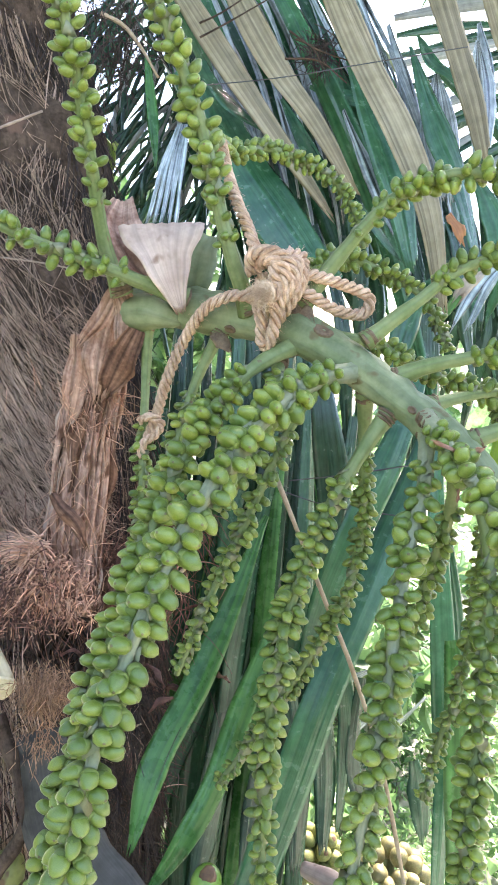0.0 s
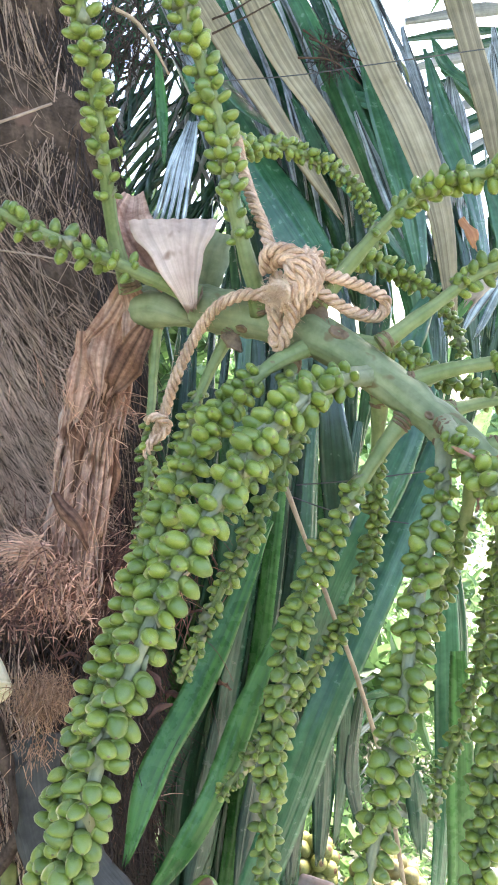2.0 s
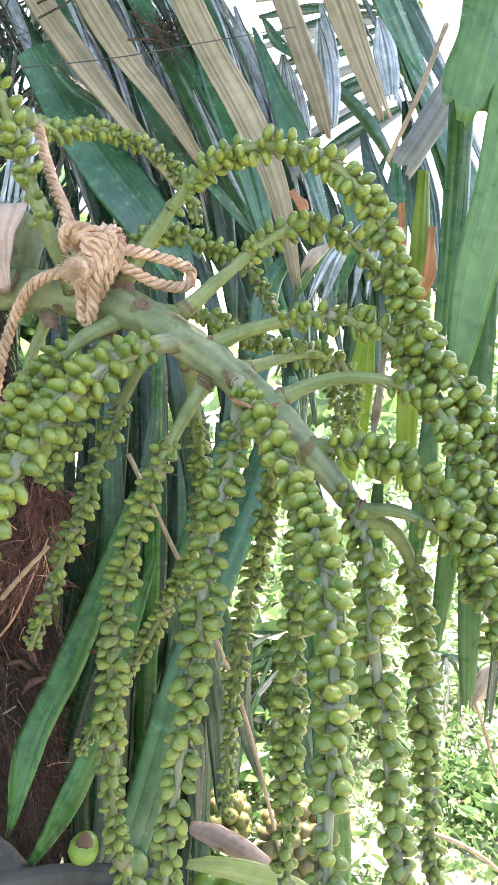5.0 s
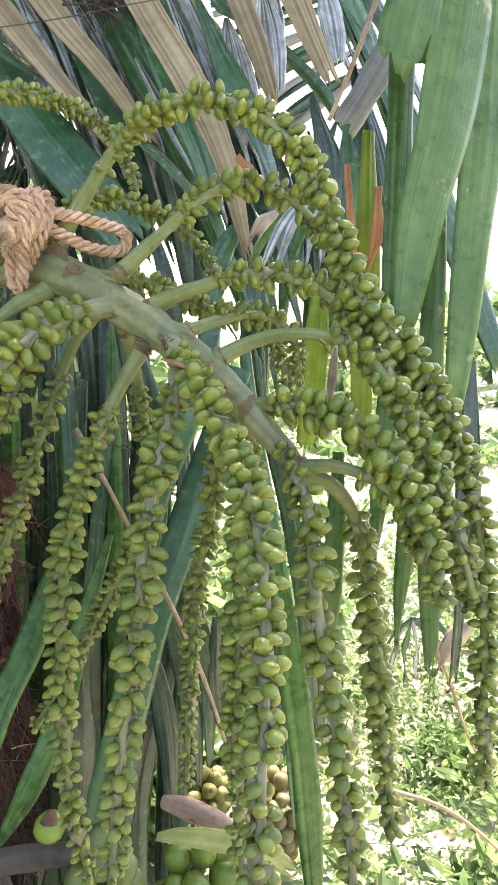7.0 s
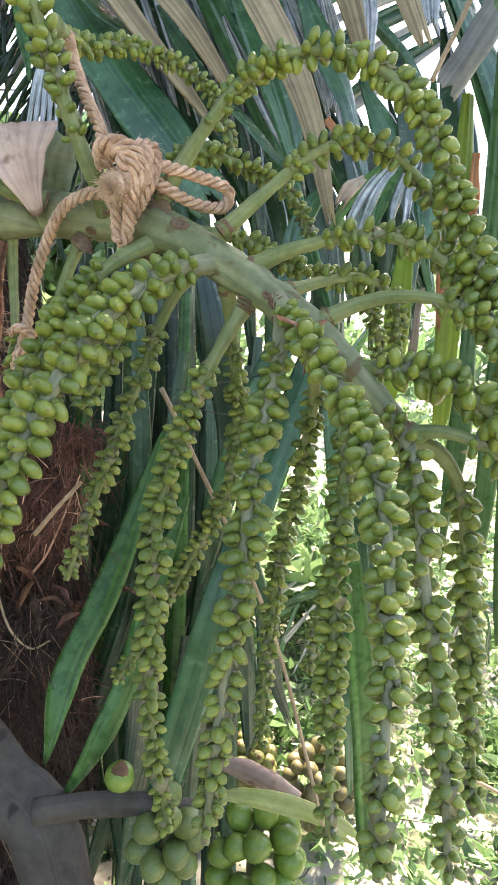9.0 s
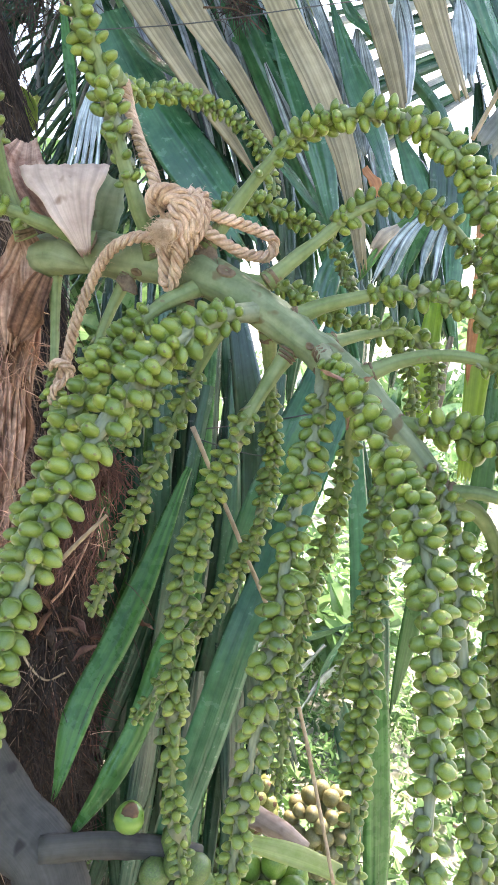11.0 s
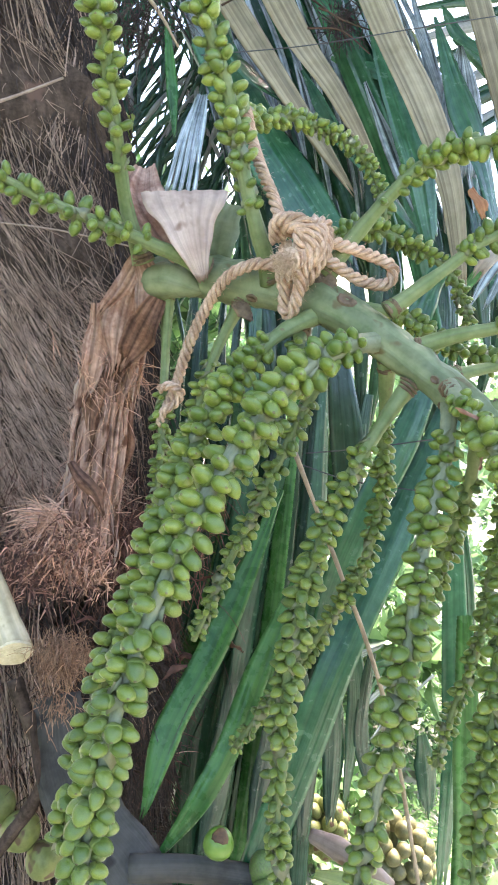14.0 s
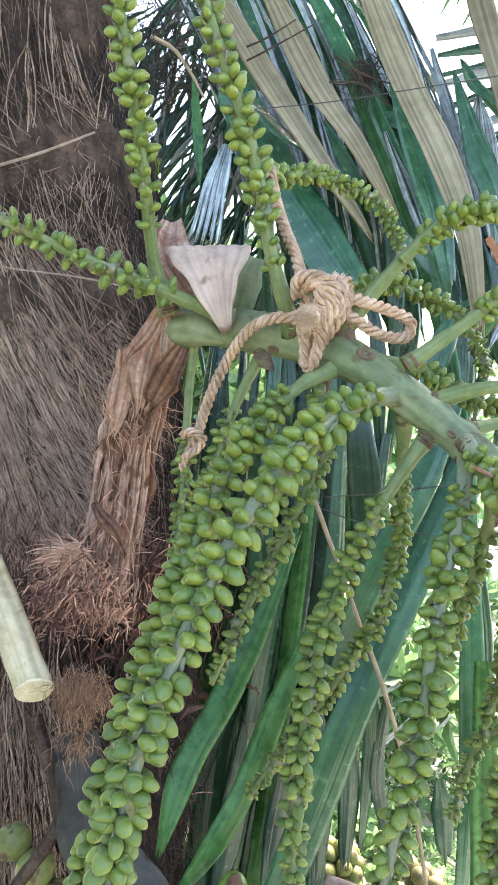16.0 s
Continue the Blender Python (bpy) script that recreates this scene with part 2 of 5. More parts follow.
class Geo:
    """Vertices and faces of one mesh, with a material number a face."""

    def __init__(self):
        self.v, self.f, self.m, self.count, self.uv = [], [], [], 0, []

    def add(self, verts, faces, mat=0, uv=None):
        self.v.append(np.asarray(verts, float))
        self.uv.append(np.zeros((len(verts), 2)) if uv is None else np.asarray(uv, float))
        self.f += [tuple(i + self.count for i in face) for face in faces]
        self.m += [mat] * len(faces) if isinstance(mat, int) else list(mat)
        self.count += len(verts)
        return self

    def mesh(self, name, mats, smooth=True):
        me = bpy.data.meshes.new(name)
        me.from_pydata(np.concatenate(self.v).tolist(), [], self.f)
        for mat in mats:
            me.materials.append(mat)
        me.polygons.foreach_set("material_index", self.m)
        me.polygons.foreach_set("use_smooth", [smooth] * len(self.f))
        me.update()
        uv = np.concatenate(self.uv)
        if uv.any():
            where = np.empty(len(me.loops), dtype=np.int32)
            me.loops.foreach_get("vertex_index", where)
            me.uv_layers.new(name="along").data.foreach_set("uv", uv[where].astype(np.float32).ravel())
        return me


def part(name, geo, mats, parent=None, label="", smooth=True, kind=""):
    me = geo if isinstance(geo, bpy.types.Mesh) else geo.mesh(name, mats if isinstance(mats, (list, tuple)) else [mats], smooth)
    ob = new(name, me)
    if parent:
        ob.parent = parent
    return tagged(ob, label, kind=kind)


def thing(name, label, category, group="", kind=""):
    ob = new(name)
    ob.empty_display_size = 0.05
    return tagged(ob, label, category, group, kind)


def tube(geo, line, radii, seg=10, mat=0, wobble=0.0, flat=1.0, caps=True, seed=0):
    """A tube along a line; radii: one number or a number a place; flat: its depth by its width."""
    line = np.asarray(line, float)
    r = np.broadcast_to(np.asarray(radii, float), (len(line),))
    _, side, up = axes_along(line)
    g = np.random.default_rng(seed + len(line))
    bumps = 1 + wobble * g.normal(size=(len(line), seg))
    bumps = (bumps + np.roll(bumps, 1, 1) + np.roll(bumps, 1, 0)) / 3
    if seg < 6:
        a = np.arange(seg) * 2 * np.pi / seg
        cols, uv = seg, None
    else:
        # one column twice, at the back, so that the pattern along the tube has no smear
        a, cols = np.arange(seg + 1) * 2 * np.pi / seg - np.pi / 2, seg + 1
        bumps = np.c_[bumps, bumps[:, :1]]
        far = np.r_[0, np.cumsum(np.linalg.norm(np.diff(line, axis=0), axis=1))]
        uv = np.stack(np.broadcast_arrays(np.arange(cols)[None] / seg * 6.28 * r.mean(), far[:, None]), -1).reshape(-1, 2) + 1.0
    ring = (np.cos(a)[None, :, None] * side[:, None] + flat * np.sin(a)[None, :, None] * up[:, None]) * (r[:, None] * bumps)[..., None]
    verts = (line[:, None] + ring).reshape(-1, 3)
    last = cols if seg < 6 else cols - 1
    faces = [(i * cols + j, i * cols + (j + 1) % cols, (i + 1) * cols + (j + 1) % cols, (i + 1) * cols + j) for i in range(len(line) - 1) for j in range(last)]
    if caps:
        faces += [tuple(range(seg))[::-1], tuple((len(line) - 1) * cols + j for j in range(seg))]
    return geo.add(verts, faces, mat, uv)


def lathe(profile, seg, ridges=0, depth=0.0):
    """Rings round z from (height, radius) pairs, closed at both ends; ridges shallow lobes round it."""
    verts, faces = [], []
    for z, r in profile:
        for j in range(seg):
            a = 2 * math.pi * j / seg
            q = r * (1 + depth * math.cos(ridges * a))
            verts.append((q * math.cos(a), q * math.sin(a), z))
    for i in range(len(profile) - 1):
        faces += [(i * seg + j, i * seg + (j + 1) % seg, (i + 1) * seg + (j + 1) % seg, (i + 1) * seg + j) for j in range(seg)]
    faces += [tuple(range(seg))[::-1], tuple((len(profile) - 1) * seg + j for j in range(seg))]
    return np.array(verts), faces


def leaf_blade(geo, points, width, face=(0.1, -1, 0.25), twist=(0, 0), fold=0.12, ribs=5, base=0.45, tip=0.5, jag=0.02, across=4, rows=26, mat=0, seed=0, wave=0.004, taper=(0.55, 1.6)):
    """A long palm leaflet along a line: folded at the middle, ribbed, torn off unevenly at its tip, and as thick as a leaf."""
    g = random.Random(seed)
    line = spline(points, rows)
    t, side, up = axes_along(line, face)
    u = np.linspace(-1, 1, 2 * across + 1)
    top = []
    shift = [g.uniform(0, 6.28) for _ in range(3)]
    for i, c in enumerate(line):
        s = i / (rows - 1)
        w = width / 2 * min(1.0, base + 2.6 * s * (1 - base)) * (1 - (1 - tip) * max(0, (s - taper[0]) / (1 - taper[0])) ** taper[1])
        a = radians(twist[0] + (twist[1] - twist[0]) * s)
        sd, un = math.cos(a) * side[i] + math.sin(a) * up[i], math.cos(a) * up[i] - math.sin(a) * side[i]
        for k, q in enumerate(u):
            lift = -fold * abs(q) * w + 0.0011 * math.cos(q * math.pi * ribs) + wave * abs(q) * math.sin(9 * s + shift[0] + q)
            p = c + sd * q * w * (1 + 0.04 * math.sin(17 * s + shift[1]) * abs(q)) + un * lift
            if i == rows - 1:
                p = p + t[i] * g.uniform(-1, 1) * jag
            top.append((p, un))
    n, m = rows, len(u)
    upper = np.array([p for p, _ in top])
    lower = np.array([p - q * 0.0009 for p, q in top])
    faces = []
    for i in range(n - 1):
        for k in range(m - 1):
            q = (i * m + k, i * m + k + 1, (i + 1) * m + k + 1, (i + 1) * m + k)
            faces += [q, tuple(j + n * m for j in q[::-1])]
        for k in (0, m - 1):
            a, b = i * m + k, (i + 1) * m + k
            faces.append((a, b, b + n * m, a + n * m) if k == 0 else (b, a, a + n * m, b + n * m))
    for k in range(m - 1):
        a, b = (n - 1) * m + k, (n - 1) * m + k + 1
        faces.append((a, b, b + n * m, a + n * m))
    long = length_of(line)
    uv = np.stack(np.broadcast_arrays(u[None] * width / 2 + 1 + seed * 0.37, np.linspace(0, long, rows)[:, None] + 1), -1).reshape(-1, 2)
    return geo.add(np.concatenate([upper, lower]), faces, mat, np.concatenate([uv, uv]))


HAIR_FACES = {c: [(3 * i + j, 3 * i + (j + 1) % 3, 3 * i + 3 + (j + 1) % 3, 3 * i + 3 + j) for i in range(c - 1) for j in range(3)] for c in (4, 5, 7)}


def hair(geo, points, radius, mat=0, count=7):
    """A thin three-sided fibre that tapers along its line."""
    u = np.linspace(0, 1, count)[:, None]
    p = np.asarray(points, float)
    if len(p) == 3:
        line = p[0] * (1 - u) ** 2 + (4 * p[1] - p[0] - p[2]) * u * (1 - u) + p[2] * u ** 2
    else:
        line = p[0] * (1 - u) ** 3 + 3 * p[1] * u * (1 - u) ** 2 + 3 * p[2] * u ** 2 * (1 - u) + p[3] * u ** 3
    d = unit(p[-1] - p[0])
    a = unit(np.cross(d, (0.31, 0.87, 0.38)))
    b = np.cross(d, a)
    r = radius * np.linspace(1, 0.45, count)[:, None]
    verts = np.stack([line + a * r, line + (b * 0.87 - a * 0.5) * r, line - (b * 0.87 + a * 0.5) * r], 1).reshape(-1, 3)
    return geo.add(verts, HAIR_FACES[count], mat)


# ---- ground and distance ----
def make_ground():
    g = Geo()
    n, verts, faces = 60, [], []
    rad = np.r_[np.linspace(0.3, 8, 30), np.geomspace(9, 900, 20)]
    verts.append((0, 3, 0))
    for r in rad:
        for j in range(n):
            a = 2 * math.pi * j / n
            x, y = r * math.cos(a), 3 + r * math.sin(a)
            z = 0.06 * noise.noise((x * 0.9, y * 0.9, 0)) + min(3.0, 0.02 * max(0, r - 4)) * noise.noise((x * 0.08, y * 0.08, 3))
            verts.append((x, y, z))
    faces += [(0, 1 + j, 1 + (j + 1) % n) for j in range(n)]
    for i in range(len(rad) - 1):
        faces += [(1 + i * n + j, 1 + (i + 1) * n + j, 1 + (i + 1) * n + (j + 1) % n, 1 + i * n + (j + 1) % n) for j in range(n)]
    g.add(verts, faces)
    tagged(part("ground", g, SOIL), "uneven pale sandy ground with leaf litter", "ground", kind="structure")


make_ground()


def shrubbery(name, label, centre, size, count, leaf, seed):
    """A loose thicket of broad leaves on thin stems, rising from the ground."""
    g, r = Geo(), random.Random(seed)
    clumps = [[centre[i] + r.gauss(0, 0.42) * size[i] for i in range(3)] + [r.lognormvariate(0, 0.45)] for _ in range(max(30, count // 70))]
    for _ in range(count):
        c = r.choice(clumps)
        p = np.array([c[i] + r.gauss(0, 0.09) * size[i] for i in range(3)])
        p[2] = abs(p[2]) + 0.02
        d = unit(np.array([r.gauss(0, 1), r.gauss(0, 1), r.gauss(0.2, 0.7)]))
        s = unit(np.cross(d, [r.gauss(0, 1), r.gauss(0, 1), r.gauss(0, 1)]))
        k, w = leaf * c[3] * r.uniform(0.6, 1.3), r.uniform(0.16, 0.3)
        n = np.cross(d, s) * k * 0.12
        g.add([p, p + d * k * 0.35 + s * k * w + n, p + d * k * 0.35 - n * 0.3, p + d * k * 0.35 - s * k * w + n, p + d * k * 0.75 + s * k * w * 0.6, p + d * k * 0.75 - s * k * w * 0.6, p + d * k - n],
              [(0, 2, 1), (0, 3, 2), (1, 2, 4), (2, 3, 5), (2, 5, 6, 4)])
    for _ in range(count // 400):
        p = np.array([centre[0] + r.gauss(0, 0.4) * size[0], centre[1] + r.gauss(0, 0.4) * size[1], 0])
        hair(g, [p, p + [r.gauss(0, .15), r.gauss(0, .15), size[2] * 0.5], p + [r.gauss(0, .4), r.gauss(0, .4), size[2] * r.uniform(0.7, 1.3)]], 0.0022, 1)
    ob = part(name, g, [SHRUB, GREY_WOOD], smooth=False)
    return tagged(ob, label, "shrubs", kind="stuff")


shrubbery("undergrowth", "bright green undergrowth of small leaves behind the palm", (1.0, 3.2, 0.1), (2.0, 2.0, 0.32), 5500, 0.045, 3)
shrubbery("low_plants", "small-leaved ground plants in bright light", (0.95, 2.3, 0.06), (1.1, 0.9, 0.2), 4600, 0.03, 9)
shrubbery("ground_cover", "sunlit small-leaved ground cover in front of the undergrowth", (0.75, 1.75, 0.05), (1.0, 0.7, 0.16), 6500, 0.026, 10)
shrubbery("shaded_undergrowth", "darker leafy undergrowth close behind the palm trunk", (0.0, 2.5, 0.2), (0.9, 0.6, 0.4), 2600, 0.07, 6)
shrubbery("shaded_undergrowth", "dark low plants under the hanging fronds", (0.05, 1.75, 0.12), (0.45, 0.3, 0.3), 2200, 0.07, 7)
shrubbery("thicket", "tangled green thicket rising from the ground", (-1.2, 5.0, 1.0), (2.0, 1.0, 1.6), 4500, 0.16, 4)
shrubbery("far_bushes", "tall leafy bushes in the distance", (3.0, 11.0, 0.6), (7, 2, 1.0), 2200, 0.3, 5)

shrubbery("roadside_plants", "knee-high green plants farther back in the clearing", (2.6, 6.4, 0.15), (3.0, 1.9, 0.35), 2600, 0.1, 8)


def shade_hedge(name, label, centre, along, high, count, leaf, seed):
    """A tall dense stand of leaves out of view, added on one side of the clearing to block low sky light."""
    g, r = Geo(), random.Random(seed)
    along = np.array(along, float)
    for _ in range(count):
        p = np.array(centre) + along * r.uniform(-1, 1) + [r.gauss(0, 0.3), r.gauss(0, 0.3), high * r.random() ** 0.8]
        d = unit(np.array([r.gauss(0, 1), r.gauss(0, 1), r.gauss(-0.3, 0.6)]))
        s = unit(np.cross(d, [r.gauss(0, 1), r.gauss(0, 1), r.gauss(0, 1)]))
        k = leaf * r.uniform(0.6, 1.3)
        g.add([p, p + d * k * 0.5 + s * k * 0.28, p + d * k, p + d * k * 0.5 - s * k * 0.28], [(0, 1, 2, 3)])
    return tagged(part(name, g, SHRUB, smooth=False), label, "bushes", kind="stuff")


# added behind and beside the camera so that light falls mostly from above
shade_hedge("bushes", "unseen dense bushes added to hold back light from the sides", (0.5, -3.4, 0.0), (4.5, 0, 0), 1.7, 1600, 0.5, 41)
shade_hedge("bushes", "unseen dense bushes added to hold back light from the sides", (-3.6, 0.6, 0.0), (0, 3.4, 0), 2.6, 1800, 0.5, 42)
shade_hedge("bushes", "unseen dense bushes added to hold back light from the sides", (5.2, -0.5, 0.0), (0, 2.6, 0), 2.4, 1300, 0.5, 43)

# ---- the palm trunk ----
palm_trunk = thing("palm_tree", "palm tree with a dark shaggy trunk wrapped in matted fibres", "tree")
TRUNK_LINE = spline([(-0.766, 1.557, 2.606), (-0.626, 1.466, 2.126), (-0.450, 1.368, 1.464), (-0.369, 1.321, 1.012), (-0.317, 1.255, 0.426), (-0.33, 1.20, 0.35), (-0.33, 1.20, -0.05)], 60)
TRUNK_R = 0.2
_g = Geo()
tube(_g, TRUNK_LINE, TRUNK_R * (1 + 0.05 * np.sin(np.arange(60) * 1.1) + 0.03 * np.sin(np.arange(60) * 0.37)), 40, wobble=0.06)
part("trunk", _g, BARK, palm_trunk)


def on_trunk(s, a, out):
    """A place on the trunk: s counted down from its top, a the angle round it, out from its skin."""
    s = min(58.9, max(0.0, s))
    j, fr = int(s), s - int(s)
    c = TRUNK_LINE[j] * (1 - fr) + TRUNK_LINE[j + 1] * fr
    return c + (TRUNK_R * 1.03 + out) * np.array([math.cos(a), math.sin(a), 0])


def trunk_fibres(name, count, mat, down, arc, radius, reach, slant, seed, loose=0.1, off=0.01):
    """Fibres combed over the trunk: all run one way, reach down it and slant round it, and stand off a little at their ends."""
    g, r = Geo(), random.Random(seed)
    for _ in range(count):
        s, a, k, e = r.uniform(*down), r.uniform(*arc), reach * r.uniform(0.4, 1.3), slant + r.gauss(0, loose)
        lift = off * r.uniform(0.1, 1.2)
        hair(g, [on_trunk(s, a, lift * 0.3), on_trunk(s + k * 0.33, a + e * 0.3 + r.gauss(0, 0.02), lift), on_trunk(s + k * 0.66, a + e * 0.65 + r.gauss(0, 0.03), lift * 1.2), on_trunk(s + k, a + e, lift * r.uniform(0.5, 2.5))], radius * r.uniform(0.6, 1.5))
    return part(name, g, mat, palm_trunk, kind="stuff")


def fibre_bundle(root, tip, count, seed, mat=None, fan_out=0.1, radius=0.0014, bend=0.0):
    """A lock of long fibres that leave the trunk at one place and spread towards their tips."""
    g, r = Geo(), random.Random(seed)
    for _ in range(count):
        u, k = r.gauss(0, 1), r.uniform(0.55, 1.15)
        s0, a0 = root[0] + r.gauss(0, 0.5), root[1] + u * fan_out * 0.3
        s1, a1 = s0 + (tip[0] - root[0]) * k, a0 + (tip[1] - root[1]) * k + u * fan_out
        q, sway = r.uniform(0.002, 0.014), bend * 1.6 + r.gauss(0, 0.05)
        hair(g, [on_trunk(s0, a0, 0.002), on_trunk(s0 * 0.67 + s1 * 0.33, a0 * 0.67 + a1 * 0.33 - sway, q), on_trunk(s0 * 0.33 + s1 * 0.67, a0 * 0.33 + a1 * 0.67 - sway * 0.9, q), on_trunk(s1, a1 + sway * 0.8, q * 0.6)], radius * r.uniform(0.6, 1.4))
    return part("fibre_lock", g, mat or FIBRE, palm_trunk, kind="stuff")


# dark fibres up here also stand in for the crown's shade
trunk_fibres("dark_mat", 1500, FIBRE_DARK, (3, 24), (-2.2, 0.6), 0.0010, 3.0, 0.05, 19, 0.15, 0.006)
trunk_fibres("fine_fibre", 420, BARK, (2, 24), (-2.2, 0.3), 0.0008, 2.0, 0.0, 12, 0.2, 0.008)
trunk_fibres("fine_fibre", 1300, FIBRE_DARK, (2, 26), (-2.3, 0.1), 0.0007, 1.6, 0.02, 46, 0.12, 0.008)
trunk_fibres("fine_fibre", 420, FIBRE, (2, 26), (-2.3, -0.1), 0.0006, 1.6, 0.02, 47, 0.14, 0.01)
# trunk's shadowed right side, put in as near-black fibres
trunk_fibres("side_fibre", 1500, FIBRE_DARK, (12, 38), (-0.6, 0.5), 0.0013, 3.5, -0.1, 14, 0.15, 0.02)
trunk_fibres("side_fibre", 110, FIBRE, (23, 36), (-0.55, 0.2), 0.0008, 4.0, -0.08, 34, 0.1, 0.02)
trunk_fibres("combed_fibre", 520, FUZZ, (20, 31), (-2.35, -1.45), 0.0010, 4.5, 0.42, 15, 0.07, 0.012)
trunk_fibres("combed_fibre", 500, BARK, (20, 32), (-2.35, -1.2), 0.0010, 3.5, 0.4, 16, 0.12, 0.01)
trunk_fibres("short_fuzz", 2200, FUZZ, (24, 33.5), (-2.2, -0.75), 0.0007, 0.9, 0.1, 17, 0.16, 0.012)
trunk_fibres("short_fuzz", 500, FIBRE, (20, 34), (-1.9, -0.45), 0.0007, 1.1, 0.08, 37, 0.2, 0.01)
trunk_fibres("short_fuzz", 420, FIBRE, (15, 25), (-2.1, -0.3), 0.0007, 1.3, 0.05, 54, 0.22, 0.012)
trunk_fibres("short_fuzz", 900, FUZZ, (28, 34.5), (-2.1, -0.9), 0.0008, 0.8, 0.1, 55, 0.25, 0.016)
trunk_fibres("long_hair", 90, FIBRE, (18, 27), (-1.9, -0.5), 0.0009, 6.0, 0.2, 38, 0.3, 0.03)
# low on the trunk: dark debris with deep shade in its colour
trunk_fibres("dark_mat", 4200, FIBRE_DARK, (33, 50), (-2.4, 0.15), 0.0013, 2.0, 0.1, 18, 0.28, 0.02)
trunk_fibres("reddish_fibre", 1000, FIBRE_RED, (31, 44), (-2.3, 0.15), 0.0008, 2.4, 0.1, 13, 0.3, 0.03)
trunk_fibres("root_strip", 160, FUZZ, (36, 46), (-2.3, -1.45), 0.0012, 4.0, 0.16, 48, 0.14, 0.03)
trunk_fibres("root_strip", 420, FIBRE, (36, 46), (-2.3, -1.45), 0.0016, 5.0, 0.16, 39, 0.1, 0.03)
for _k, (_a, _b, _n, _f, _e) in enumerate((((10.5, -1.0), (17.0, -1.1), 16, 0.07, 0.03), ((10.6, -0.86), (17.2, -0.78), 12, 0.05, 0.06), ((12.3, -0.38), (18.8, -0.88), 26, 0.1, -0.05), ((13.5, -0.42), (20.2, -0.74), 16, 0.07, -0.03),
                                           ((13.8, -1.28), (19.6, -1.5), 12, 0.05, 0.0), ((12.0, -1.45), (16.5, -1.6), 9, 0.06, 0.0), ((17.5, -0.9), (22.0, -1.12), 12, 0.08, 0.0), ((17.0, -1.35), (21.5, -1.22), 9, 0.05, 0.0),
                                           ((9.6, -0.7), (13.2, -0.76), 10, 0.05, 0.02), ((16.5, -0.35), (22.0, -0.6), 14, 0.08, 0.0), ((13.0, -0.95), (17.0, -0.6), 8, 0.05, 0.1), ((20.5, -0.75), (24.5, -0.5), 9, 0.12, 0.05), ((8.0, -1.2), (12.5, -1.3), 10, 0.06, 0.0), ((21.5, -1.5), (24.5, -1.1), 10, 0.15, 0.05))):
    fibre_bundle(_a, _b, _n, 60 + _k, fan_out=_f, bend=_e, mat=FUZZ if _k in (2, 3) else FIBRE)


def fibre_tuft(parent, centre, aim, spread, count, reach, radius, mat, seed, name="fibre_tuft"):
    g, r = Geo(), random.Random(seed)
    for _ in range(count):
        p = np.array(centre) + np.array([r.gauss(0, spread) for _ in range(3)]) * [1, 0.6, 0.8]
        d = unit(np.array(aim, float) + [r.gauss(0, 0.55) for _ in range(3)])
        k = reach * r.uniform(0.4, 1.2)
        hair(g, [p, p + d * k * 0.5, p + d * k + np.array([0, 0, -0.25 * k * r.random()])], radius * r.uniform(0.6, 1.4), count=5)
    return part(name, g, mat, parent, kind="stuff")


fibre_tuft(palm_trunk, (-0.284, 0.933, 1.168), (-0.95, -0.35, -0.12), 0.012, 150, 0.055, 0.0011, STRAW, 21)
fibre_tuft(palm_trunk, (-0.246, 0.917, 1.12), (0.0, -0.5, -0.3), 0.032, 460, 0.022, 0.0011, FIBRE_ORANGE, 22)
fibre_tuft(palm_trunk, (-0.294, 0.923, 1.103), (-0.2, -0.6, 0.1), 0.034, 420, 0.02, 0.0011, FIBRE_ORANGE, 20)
fibre_tuft(palm_trunk, (-0.294, 0.923, 1.103), (0.3, -0.5, -0.4), 0.04, 500, 0.035, 0.0009, FIBRE_RED, 35)
fibre_tuft(palm_trunk, (-0.238, 0.849, 1.0), (0.1, -0.45, -0.6), 0.019, 1300, 0.024, 0.0005, COIR, 23)
fibre_tuft(palm_trunk, (-0.165, 1.10, 1.10), (0.0, -0.4, -0.8), 0.035, 500, 0.07, 0.0007, FIBRE_RED, 24)
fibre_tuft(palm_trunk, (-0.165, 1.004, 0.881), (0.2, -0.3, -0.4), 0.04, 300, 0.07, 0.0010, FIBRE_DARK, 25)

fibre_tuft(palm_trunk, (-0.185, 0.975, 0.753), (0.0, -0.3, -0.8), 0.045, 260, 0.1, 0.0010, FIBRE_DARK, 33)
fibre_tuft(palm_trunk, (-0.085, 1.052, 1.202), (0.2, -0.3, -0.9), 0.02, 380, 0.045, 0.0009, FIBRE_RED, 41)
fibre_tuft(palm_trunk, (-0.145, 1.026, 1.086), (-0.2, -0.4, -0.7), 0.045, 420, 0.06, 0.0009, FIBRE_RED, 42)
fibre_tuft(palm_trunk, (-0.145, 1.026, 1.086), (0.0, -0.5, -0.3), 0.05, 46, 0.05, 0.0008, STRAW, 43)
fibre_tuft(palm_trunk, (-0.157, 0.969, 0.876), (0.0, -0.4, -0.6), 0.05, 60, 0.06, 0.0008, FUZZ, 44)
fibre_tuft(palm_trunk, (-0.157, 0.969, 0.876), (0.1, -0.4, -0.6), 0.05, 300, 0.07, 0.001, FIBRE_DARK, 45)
_r = random.Random(77)
